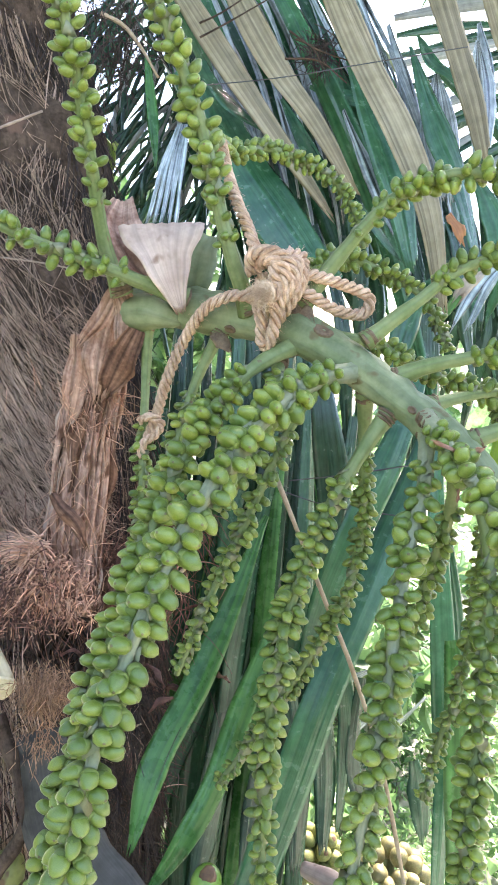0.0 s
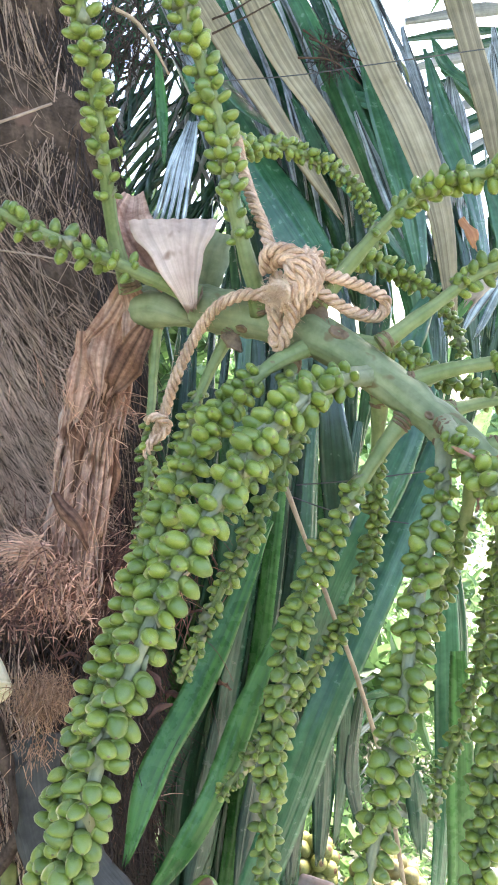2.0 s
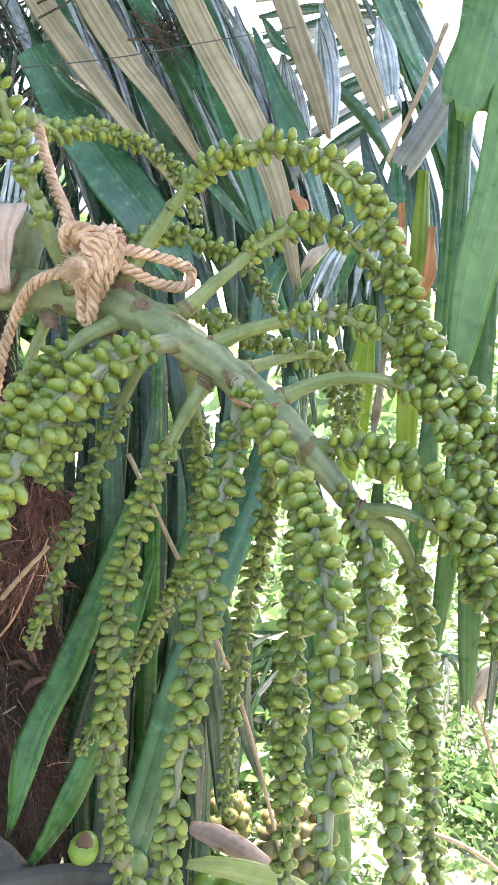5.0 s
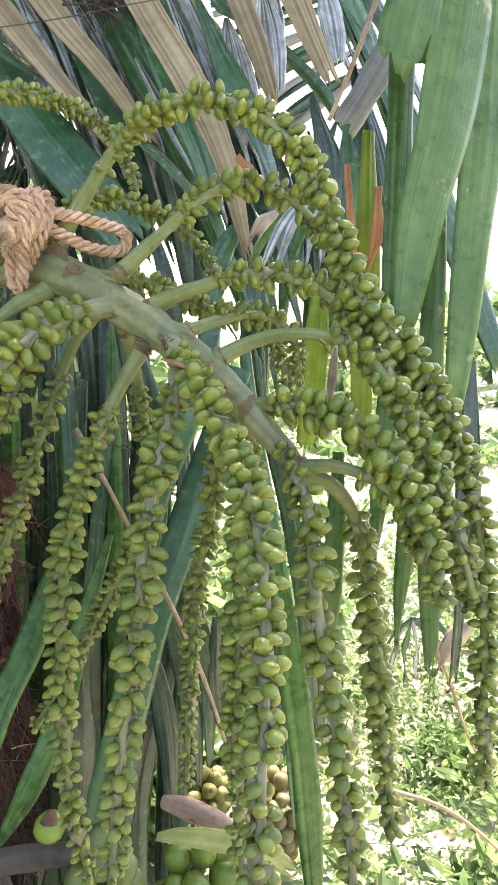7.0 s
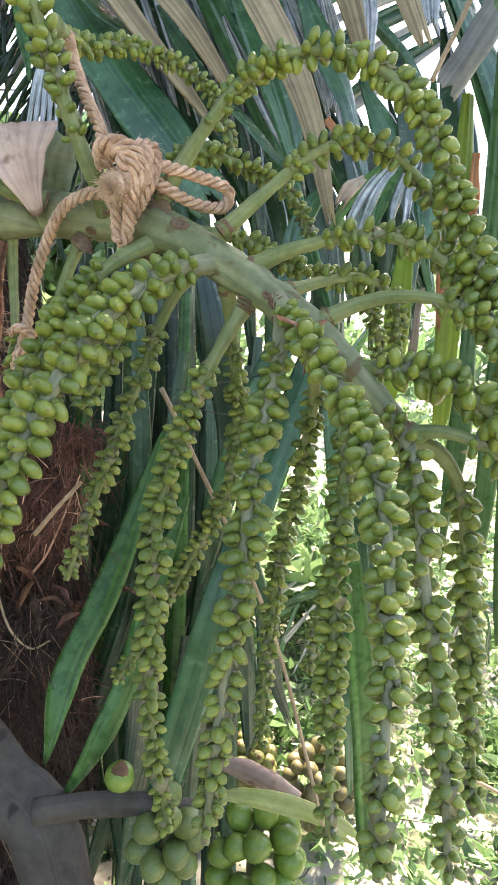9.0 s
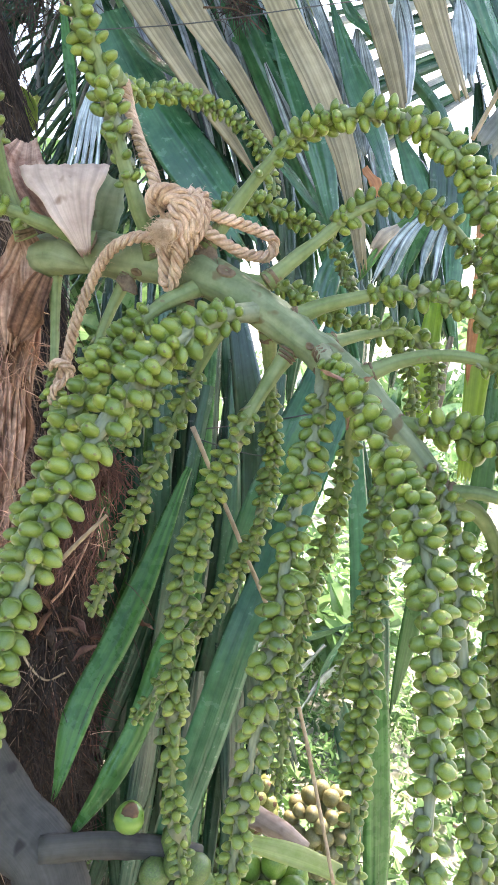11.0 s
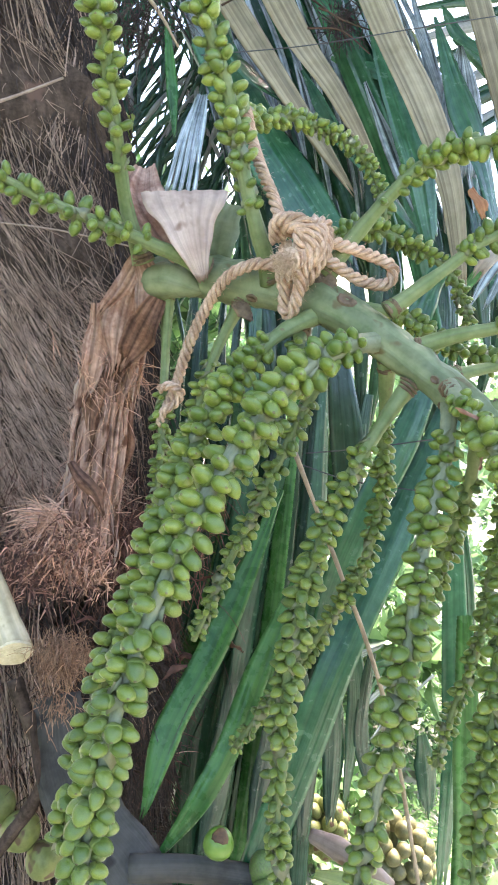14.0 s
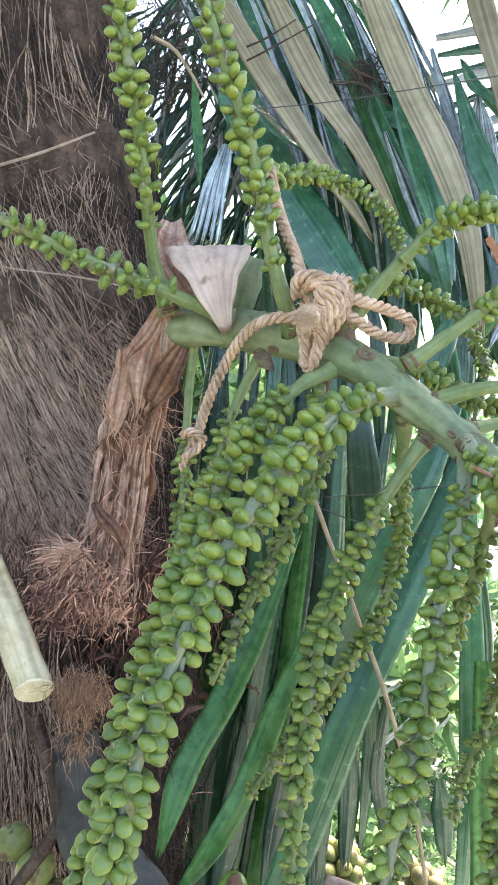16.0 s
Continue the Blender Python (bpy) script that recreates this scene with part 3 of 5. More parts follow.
for _k in range(26):
    _p = np.array((-0.149, 0.989, 0.949)) + [_r.gauss(0, 0.055), _r.gauss(-0.01, 0.02), _r.gauss(0, 0.09)]
    _d = np.array([_r.gauss(0.2, 1), _r.gauss(-0.4, 0.5), _r.gauss(-0.3, 0.8)])
    _g = Geo()
    leaf_blade(_g, [_p, _p + unit(_d) * 0.02, _p + unit(_d) * _r.uniform(0.02, 0.05) + [0, 0, -0.012]], _r.uniform(0.004, 0.012), fold=0.5, ribs=3, rows=8, across=3, seed=_k, tip=0.4, jag=0.01)
    part("bark_flake", _g, (SHEATH_DARK, BARK, FIBRE_RED, BARK)[_k % 4], palm_trunk)


def crown_shade_frond(parent, top, round_, reach, rise, seed):
    """A feathery frond of the palm's crown, out of view, arching out over the clearing to shade what lies below."""
    r = random.Random(seed)
    d = np.array([math.cos(round_), math.sin(round_), 0])
    line = spline([top, top + d * reach * 0.35 + [0, 0, rise], top + d * reach * 0.7 + [0, 0, rise * 1.1], top + d * reach + [0, 0, rise * 0.5]], 26)
    g = Geo()
    tube(g, line, np.linspace(0.03, 0.008, 26), 7)
    part("frond_rib", g, STALK, parent)
    g = Geo()
    t, side, up = axes_along(line, (0, 0, 1))
    for i in range(4, 26):
        for s in (-1, 1):
            for _ in range(2):
                o = unit(side[i] * s + t[i] * r.uniform(0.3, 0.7) + np.array([0, 0, r.uniform(-0.5, 0.1)]))
                k, w = r.uniform(0.5, 0.8), r.uniform(0.05, 0.07)
                a = line[i] + t[i] * r.uniform(-0.05, 0.05)
                q = unit(np.cross(o, up[i]))
                g.add([a, a + o * k * 0.4 + q * w / 2, a + o * k - np.array([0, 0, 0.25 * k]), a + o * k * 0.4 - q * w / 2], [(0, 1, 2, 3)])
    part("frond_leaflet", g, LEAF, parent, kind="stuff")


# unseen crown, added for its shade; fronds are densest towards the sun
CROWN_TOP = TRUNK_LINE[0] + np.array([-0.06, 0.03, 0.55])
_g = Geo()
tube(_g, spline([TRUNK_LINE[0] - [0, 0, 0.02], TRUNK_LINE[0] * 0.5 + CROWN_TOP * 0.5, CROWN_TOP], 12), np.linspace(0.2, 0.15, 12), 24, wobble=0.08)
part("crown_shaft", _g, BARK, palm_trunk)
for _k, (_a, _l, _h) in enumerate(((-165, 2.3, 0.7), (-95, 2.2, 0.5), (-25, 2.3, 0.5), (-5, 2.4, 0.45), (8, 2.2, 0.7), (18, 2.4, 0.4), (30, 2.0, 0.6), (42, 2.3, 0.75), (55, 2.2, 0.95), (25, 2.2, 0.8), (160, 2.2, 0.7), (100, 2.0, 1.1), (190, 2.2, 0.5))):
    crown_shade_frond(palm_trunk, CROWN_TOP, radians(_a), _l, _h, 900 + _k)


# ---- dry sheath, cut stalks ----
def make_sheath():
    ob = thing("dry_flower_sheath", "torn brown papery sheath standing against the palm trunk", "sheath")
    g = Geo()
    line = spline([(-0.144, 0.932, 1.525), (-0.184, 0.968, 1.497), (-0.216, 0.998, 1.429), (-0.239, 1.018, 1.286), (-0.243, 1.018, 1.149), (-0.243, 1.022, 1.040)], 40)
    tube(g, line, np.interp(np.linspace(0, 1, 40), [0, 0.08, 0.2, 0.4, 1], [0.016, 0.02, 0.032, 0.038, 0.039]), 26, wobble=0.06)
    part("stem", g, SHEATH, ob)
    r = random.Random(5)
    t, side, up = axes_along(line)
    radius_at = lambda i: float(np.interp(i, [0, 3, 8, 16], [0.018, 0.024, 0.034, 0.04]))
    # torn papery layers, then narrow splinters that peel away at one end
    for k in range(64):
        broad = k < 20
        i, a = r.randrange(3, 34), r.uniform(-1.7, 1.5)
        step = r.choice((2, 3, 4)) if broad else r.choice((2, 4, 6, 8))
        pts = []
        for q in range(4):
            b = min(39, i + q * step)
            lift = radius_at(b) + 0.0008 + (0.003 if broad else 0.0045) * q * r.random()
            pts.append(line[b] + lift * (math.sin(a) * side[b] + math.cos(a) * up[b]))
            a += r.uniform(-0.12, 0.12)
        if np.linalg.norm(pts[-1] - pts[-2]) < 0.002:
            continue
        q = Geo()
        leaf_blade(q, pts if r.random() < 0.5 else pts[::-1], r.choice((0.014, 0.02, 0.028)) if broad else r.uniform(0.003, 0.009), face=up[i], fold=r.uniform(-0.5, 0.6), ribs=3, jag=0.014, rows=12, seed=k, tip=r.uniform(0.1, 0.7), base=r.uniform(0.4, 0.9), across=3, wave=0.003)
        part("papery_flap" if broad else "splinter", q, (SHEATH, SHEATH, SHEATH, SHEATH_DARK, BRACT)[k % 5] if broad else (SHEATH, SHEATH, BRACT, SHEATH, SHEATH_DARK)[k % 5], ob)
    # a web of fibres over the middle
    g = Geo()
    for _ in range(110):
        b, a = r.randrange(6, 26), r.uniform(-1.4, 1.3)
        c, e = min(39, max(0, b + r.randrange(-2, 4))), a + r.uniform(-1.0, 1.0)
        place = lambda i, q, h: line[i] + (radius_at(i) + h) * (math.sin(q) * side[i] + math.cos(q) * up[i])
        hair(g, [place(b, a, 0.002), place((b + c) // 2, (a + e) / 2, r.uniform(0.006, 0.02)), place(c, e, 0.003)], r.uniform(0.0004, 0.0008), count=5)
    part("fibre_web", g, STRAW, ob, "pale loose fibres", kind="stuff")
    q = Geo()
    leaf_blade(q, [(-0.262, 0.922, 1.257), (-0.246, 0.914, 1.239), (-0.221, 0.907, 1.218), (-0.206, 0.912, 1.184)], 0.022, fold=0.8, ribs=3, rows=14, base=0.5, tip=0.15, seed=77, jag=0.012)
    part("papery_flap", q, SHEATH_DARK, ob, "dark folded flap")
    for k, (a, b, c, w) in enumerate((((-0.173, 0.886, 1.557), (-0.193, 0.890, 1.514), (-0.230, 0.924, 1.471), 0.03), ((-0.175, 0.875, 1.551), (-0.157, 0.869, 1.511), (-0.167, 0.891, 1.455), 0.036), ((-0.144, 0.862, 1.497), (-0.159, 0.872, 1.464), (-0.189, 0.915, 1.410), 0.045), ((-0.181, 0.901, 1.535), (-0.192, 0.905, 1.482), (-0.208, 0.933, 1.394), 0.06), ((-0.236, 0.926, 1.484), (-0.238, 0.939, 1.437), (-0.252, 0.967, 1.353), 0.035))):
        q = Geo()
        leaf_blade(q, [a, b, c], w, fold=0.5 - 0.3 * (k % 3), ribs=4, rows=18, base=0.45, tip=0.25, jag=0.018, wave=0.009, across=6, seed=k)
        part("papery_flap", q, SHEATH_DARK if k == 2 else SHEATH, ob)
    fibre_tuft(ob, (-0.235, 0.974, 1.191), (-0.6, -0.4, -0.5), 0.04, 90, 0.05, 0.0006, FIBRE_ORANGE, 32, "loose_fibre")
    fibre_tuft(ob, (-0.222, 0.972, 1.389), (0.3, -0.5, -0.5), 0.03, 160, 0.05, 0.0006, FIBRE_ORANGE, 31, "loose_fibre")


make_sheath()


def cut_stalk(name, label, points, radii, mat, end_mat, flat=0.8, seed=0, slant=(0, 0, 0)):
    """A stalk along the points; slant: the way its cut end faces besides along it."""
    ob = thing(name, label, "cut stalk")
    line = spline(points, 18)
    g = Geo()
    tube(g, line, np.interp(np.linspace(0, 1, 18), np.linspace(0, 1, len(radii)), radii), 18, wobble=0.05, flat=flat, seed=seed)
    ring = g.v[-1][-19:]
    ring -= np.outer((ring - line[-1]) @ np.array(slant, float), unit(line[-1] - line[-2]))
    part("stalk", g, mat, ob)
    if end_mat:
        face, mid = ring[:-1], ring[:-1].mean(0)
        out = unit(np.cross(face[4] - mid, face[0] - mid))
        out = out if out @ (line[-1] - line[-2]) > 0 else -out
        r = random.Random(seed)
        rings = [mid + (face - mid) * k + out * h for k, h in ((1.02, -0.001), (0.97, 0.002), (0.6, 0.003))]
        rings[2] = rings[2] + np.array([[r.gauss(0, 0.0008) for _ in range(3)] for _ in range(18)])
        f = [(i * 18 + j, i * 18 + (j + 1) % 18, i * 18 + 18 + (j + 1) % 18, i * 18 + 18 + j) for i in range(2) for j in range(18)]
        f += [(36 + j, 36 + (j + 1) % 18, 54) for j in range(18)]
        part("cut_end", Geo().add(np.concatenate(rings + [[mid + out * 0.002]]), f), end_mat, ob, "freshly cut pale end", smooth=False)
    return ob


cut_stalk("cut_leaf_stalk", "pale cut leaf stalk hanging beside the trunk", [(-0.527, 0.948, 1.298), (-0.443, 0.905, 1.215), (-0.367, 0.876, 1.097), (-0.309, 0.858, 0.987)], [0.02, 0.024, 0.027], PALE_WOOD, CUT_WOOD, slant=(0.2, -0.9, 0.1))
leaf_base = cut_stalk("old_leaf_base", "grey old leaf base at the foot of the cluster", [(-0.255, 0.896, 0.903), (-0.229, 0.861, 0.819), (-0.173, 0.829, 0.742), (-0.107, 0.793, 0.698), (-0.062, 0.740, 0.577)], [0.034, 0.05, 0.05, 0.048], GREY_WOOD, None, flat=0.5)
cut_stalk("dead_branch", "dark dead branch lying across the old leaf base", [(-0.113, 0.788, 0.721), (-0.036, 0.792, 0.727), (0.043, 0.794, 0.723), (0.108, 0.803, 0.702)], [0.02, 0.018, 0.015], GREY_WOOD, None)

fibre_tuft(leaf_base, (-0.244, 0.862, 0.913), (0.0, -0.3, -0.9), 0.018, 160, 0.02, 0.0007, COIR, 51, "fibre_fringe")
for _k, (_a, _b, _w) in enumerate((((-0.278, 0.854, 0.900), (-0.253, 0.819, 0.812), 0.012), ((-0.208, 0.856, 0.900), (-0.186, 0.820, 0.839), 0.01))):
    _a, _b = np.array(_a), np.array(_b)
    _g = Geo()
    leaf_blade(_g, [_a, (_a + _b) / 2 + [0, -0.004, 0], _b], _w, fold=0.4, ribs=3, rows=10, across=3, tip=0.2, jag=0.008, seed=_k)
    part("bark_strip", _g, BARK, leaf_base, "torn brown strip of bark")


# ---- the flower cluster ----
cluster = thing("palm_flower_cluster", "green palm flower cluster of arching strands packed with round buds", "flower cluster")
STALK_LINE = spline([(-0.227, 1.006, 1.411), (-0.189, 0.968, 1.498), (-0.139, 0.912, 1.530), (-0.075, 0.861, 1.529), (-0.005, 0.820, 1.522), (0.068, 0.765, 1.505), (0.126, 0.734, 1.475), (0.174, 0.698, 1.444), (0.208, 0.652, 1.417), (0.249, 0.611, 1.375), (0.277, 0.580, 1.343), (0.300, 0.559, 1.311)], 70)
_g = Geo()
tube(_g, STALK_LINE, np.interp(np.linspace(0, 1, 70), [0, 0.18, 0.4, 0.6, 0.85, 1], [0.03, 0.03, 0.026, 0.022, 0.017, 0.009]), 20, wobble=0.11)
part("main_stalk", _g, STALK, cluster)


def stalk_scar(where, size, seed):
    """A corky brown patch with a raised rim where an old bract fell off."""
    c = np.array(where)
    i = int(np.argmin(np.linalg.norm(STALK_LINE - c, axis=1)))
    d = unit(STALK_LINE[min(69, i + 1)] - STALK_LINE[max(0, i - 1)])
    out = unit((c - STALK_LINE[i]) - d * ((c - STALK_LINE[i]) @ d))
    rad = float(np.interp(i / 69, [0, 0.18, 0.4, 0.6, 0.85, 1], [0.03, 0.03, 0.026, 0.022, 0.017, 0.009]))
    q, r, p = np.cross(d, out), random.Random(seed), STALK_LINE[i] + out * rad * 0.97
    verts, faces = [p + out * 0.0008], []
    for ring, (w, h) in enumerate(((0.55, 0.0012), (0.8, 0.003), (1.0, 0.0022), (1.12, -0.004))):
        for k in range(14):
            a, e = 6.283 * k / 14, w * r.uniform(0.85, 1.15)
            x = math.sin(a) * size * 0.6 * e
            verts.append(p + d * math.cos(a) * size * e + q * x + out * (h - x * x / (2 * rad)))
    faces += [(0, 1 + k, 1 + (k + 1) % 14) for k in range(14)]
    for ring in range(3):
        faces += [(1 + ring * 14 + k, 1 + ring * 14 + 14 + k, 1 + ring * 14 + 14 + (k + 1) % 14, 1 + ring * 14 + (k + 1) % 14) for k in range(14)]
    part("bract_scar", Geo().add(verts, faces), SCAR, cluster, "corky brown scar")


stalk_scar((0.085, 0.737, 1.512), 0.012, 1)
stalk_scar((-0.032, 0.796, 1.497), 0.008, 2)
stalk_scar((-0.137, 0.872, 1.529), 0.006, 3)
stalk_scar((0.176, 0.676, 1.440), 0.006, 4)
stalk_scar((0.227, 0.598, 1.394), 0.005, 5)
# dark lobe at the foot of the stalk, and withered tips of bracts along it
_g = Geo()
tube(_g, spline([(-0.162, 0.900, 1.518), (-0.145, 0.880, 1.519), (-0.121, 0.860, 1.521), (-0.087, 0.849, 1.511)], 14), [0.006, 0.017, 0.022, 0.024, 0.025, 0.025, 0.024, 0.023, 0.021, 0.019, 0.016, 0.013, 0.009, 0.004], 14, wobble=0.08)
part("stalk_lobe", _g, STALK, cluster)
for _k, (_a, _b, _w) in enumerate((((0.048, 0.772, 1.541), (0.071, 0.754, 1.521), 0.022), ((0.170, 0.710, 1.467), (0.183, 0.698, 1.452), 0.014), ((-0.043, 0.807, 1.502), (-0.021, 0.794, 1.482), 0.018), ((0.272, 0.582, 1.351), (0.284, 0.562, 1.338), 0.014))):
    _a, _b = np.array(_a), np.array(_b)
    _g = Geo()
    leaf_blade(_g, [_a, (_a + _b) / 2 + [0, -0.003, 0.002], _b], _w, fold=0.35, ribs=3, base=0.8, tip=0.15, rows=10, across=3, jag=0.003, seed=_k)
    part("withered_bract", _g, SCAR, cluster, "small withered brown bract")


def bud_template(seed):
    """A waxy egg-shaped bud with three blunt sides and a small point, in a cup of three scales."""
    r = random.Random(seed)
    profile = [(0.1, 0.3), (0.24, 0.44), (0.42, 0.505), (0.58, 0.49), (0.73, 0.42), (0.85, 0.315), (0.925, 0.205), (0.98, 0.09), (1.0, 0.022)]
    seg, verts = 10, []
    bend, turn = r.uniform(0.02, 0.1), r.uniform(0, 6.28)
    for z, q in profile:
        q *= r.uniform(0.97, 1.03)
        for j in range(seg):
            a = 2 * math.pi * j / seg
            e = q * (1 + (0.03 + 0.1 * max(0, z - 0.3)) * math.cos(3 * a) + 0.03 * math.cos(2 * a + turn))
            verts.append((e * math.cos(a) + bend * z * z * math.cos(turn), e * math.sin(a) + bend * z * z * math.sin(turn), z))
    _, f = lathe(profile, seg)
    g = Geo().add(verts, f, [0] * (seg * 7) + [2] * seg + [0, 2])
    v, f = lathe([(0.0, 0.24), (0.06, 0.39), (0.18, 0.455), (0.31, 0.5), (0.33, 0.46)], 12)
    for i in range(24, 60):
        a = math.atan2(v[i][1], v[i][0])
        v[i][2] += 0.09 * math.cos(3 * a + 0.5)
    return g.add(v, f, 1)


BUD_GEOS = [bud_template(k) for k in range(4)]
BUD_DATA = [(np.concatenate(q.v), q.f, q.m) for q in BUD_GEOS]
BUD_MESHES = [q.mesh("bud", [BUD, BUD_CAP, BUD_TIP]) for q in BUD_GEOS]


def strand(points, size=0.019, start=0.12, gap=0.0128, thick=0.006, single=False, seed=0, tip=0.6, ring=True, slim=0.76, stem=None, whorl=(3, 4, 5)):
    """One fruiting branch: a fleshy stem along the points, with buds set round it in a spiral from start to its end.
    single, or large buds: each bud is an object of its own."""
    r, single = random.Random(seed), single or size >= 0.0165
    gap = gap * 1.04
    long = length_of(spline(points, 40))
    line = spline(points, max(12, int(long / 0.012)))
    n = len(line)
    g = Geo()
    swell = np.interp(np.linspace(0, 1, n), [0, 0.035, 0.1, 0.25, 1], [2.0, 1.55, 1.25, 1.0, 0.6])
    tube(g, line, thick * swell, 9, wobble=0.1, seed=seed)
    ob = part("strand", g, stem or STRAND, cluster)
    if ring:
        # uneven corky creases round the swollen foot, proud on one side only
        g = Geo()
        d = unit(line[1] - line[0])
        lean = unit(np.cross(d, [r.gauss(0, 0.3), r.gauss(0, 0.3), 1.0])) * r.choice((-1, 1))
        for k in range(3):
            c = line[0] + d * (0.002 + 0.0045 * k) + lean * thick * r.uniform(0.1, 0.22)
            q = unit(d + lean * r.gauss(0, 0.2)) * r.uniform(0.0012, 0.0024)
            tube(g, [c - q, c - q * 0.3, c + q], thick * (1.98 - 0.1 * k) * np.array([0.9, 1.0, 0.88]), 14, wobble=0.1, seed=seed + k)
        part("scar_ring", g, SCAR, ob, "brown corky creases where the strand joins")
    t, side, up = axes_along(line)
    far, i, joined, scales = start * long, 0, Geo(), Geo()
    around = r.uniform(0, 6.28)
    while far < long - 0.003:
        # four or five buds round each node, a bare stretch of stem between the nodes
        around += r.gauss(0.7, 0.25)
        many = r.choices(whorl, (0.15, 0.5, 0.35))[0]
        # a small pale scale below each node
        k = min(n - 2, int(far / long * (n - 1)))
        rad = math.cos(around) * side[k] + math.sin(around) * up[k]
        across, p = np.cross(t[k], rad), line[k] + rad * thick * 0.8
        w, h = size * r.uniform(0.38, 0.6), size * r.uniform(0.6, 1.0)
        scales.add([p - across * w, p + across * w, p + t[k] * h * 0.5 + across * w * 0.7 + rad * 0.003, p + t[k] * h + rad * 0.006, p + t[k] * h * 0.5 - across * w * 0.7 + rad * 0.003, p + t[k] * h * 0.3 - rad * 0.003], [(0, 1, 2, 3, 4), (1, 0, 5), (0, 4, 5), (4, 3, 5), (3, 2, 5), (2, 1, 5)])
        for b_no in range(many):
            if r.random() < 0.06:
                continue
            s = min(0.999, max(0.0, far + (r.gauss(0, 0.1) + (0.14 if b_no % 2 else -0.14)) * gap) / long)
            k = min(n - 2, int(s * (n - 1)))
            a = around + b_no * 6.283 / many + (0.28 if b_no % 2 else -0.28) * (many == 4) + r.gauss(0, 0.14)
            big = size * (tip + (1 - tip) * min(1, (1 - s) * 2.2)) * r.uniform(0.86, 1.1) * (0.75 + 0.25 * min(1, (s - start) * 12))
            rad = math.cos(a) * side[k] + math.sin(a) * up[k]
            d = unit(rad + t[k] * r.gauss(0.3, 0.25) + np.array([0, 0, 0.1]) * r.gauss(0, 1))
            q = unit(np.cross(d, t[k]))
            b = np.cross(d, q)
            frac = s * (n - 1) - k
            p = line[k] * (1 - frac) + line[k + 1] * frac + rad * thick * 0.75
            fat = slim * r.uniform(0.84, 1.02)
            q, b = q * fat * 1.08, b * fat * r.uniform(0.82, 0.95)
            if single:
                m = Matrix([[q[e] * big, b[e] * big, d[e] * big, p[e]] for e in range(3)] + [[0, 0, 0, 1]])
                o = part("bud", BUD_MESHES[r.randrange(4)], None, ob)
                o.matrix_basis = m
            else:
                bv, bf, bm = BUD_DATA[r.randrange(4)]
                joined.add(p + big * (bv[:, :1] * q + bv[:, 1:2] * b + bv[:, 2:] * d), bf, bm)
        far += gap * (0.55 + 0.45 * (tip + (1 - tip) * min(1, (1 - far / long) * 2.2))) * r.uniform(0.8, 1.2)
    if scales.count:
        part("node_scale", scales, STRAND_GREY, ob, "pale green scales at the nodes", kind="stuff")
    if joined.count:
        part("bud_spray", joined, [BUD, BUD_CAP, BUD_TIP], ob, kind="stuff")
    return ob


_r = random.Random(31)
for _k in range(7):
    _a = np.array((0.203, 0.585, 1.402)) + [_r.gauss(0, 0.008), _r.gauss(0, 0.004), _r.gauss(0, 0.006)]
    _b = _a + [_r.gauss(0, 0.012), -0.006, _r.gauss(0, 0.008)]
    _g = Geo()
    leaf_blade(_g, [_a, (_a + _b) / 2 + [0, -0.002, 0.002], _b], 0.0042, fold=0.5, ribs=2, rows=6, across=2, tip=0.3, jag=0.003, seed=_k)
    part("withered_flower", _g, RED_BIT, cluster, "reddish withered flower")

# strands that rise and reach to the trunk's side
strand([(-0.164, 0.853, 1.540), (-0.184, 0.831, 1.596), (-0.194, 0.801, 1.666), (-0.206, 0.772, 1.745), (-0.217, 0.750, 1.802), (-0.239, 0.742, 1.885), (-0.278, 0.756, 1.981)], 0.0176, 0.24, seed=1, thick=0.0075, gap=0.0155)
strand([(0.000, 0.801, 1.530), (-0.027, 0.779, 1.588), (-0.051, 0.769, 1.657), (-0.073, 0.759, 1.727), (-0.101, 0.748, 1.786), (-0.130, 0.736, 1.847), (-0.171, 0.750, 1.938)], 0.0185, 0.2, seed=2, thick=0.008, gap=0.0155)
strand([(-0.082, 0.832, 1.538), (-0.143, 0.815, 1.557), (-0.208, 0.798, 1.575), (-0.262, 0.780, 1.590), (-0.307, 0.762, 1.606), (-0.369, 0.745, 1.627)], 0.0193, 0.26, seed=3, gap=0.0185, thick=0.008)
# the two great strands in front
strand([(0.054, 0.765, 1.496), (0.011, 0.731, 1.470), (-0.032, 0.694, 1.422), (-0.063, 0.654, 1.358), (-0.083, 0.624, 1.291), (-0.101, 0.594, 1.223), (-0.116, 0.565, 1.167), (-0.127, 0.547, 1.110), (-0.136, 0.534, 1.053), (-0.142, 0.524, 0.99)], 0.0198, 0.13, single=True, seed=4, tip=0.8, whorl=(4, 5, 5), gap=0.0138, slim=0.8, thick=0.0062)
strand([(0.037, 0.773, 1.479), (0.031, 0.714, 1.424), (0.009, 0.686, 1.372), (-0.017, 0.659, 1.322)], 0.0175, 0.15, seed=28, slim=0.8)
strand([(0.128, 0.737, 1.474), (0.078, 0.690, 1.464), (0.032, 0.645, 1.435), (-0.011, 0.597, 1.382), (-0.043, 0.559, 1.327), (-0.068, 0.524, 1.264), (-0.087, 0.494, 1.196), (-0.099, 0.474, 1.132), (-0.107, 0.459, 1.062), (-0.112, 0.449, 0.995)], 0.0222, 0.08, single=True, seed=5, tip=0.82, whorl=(4, 5, 5), gap=0.0152, slim=0.8, thick=0.0078, stem=STRAND_GREY)
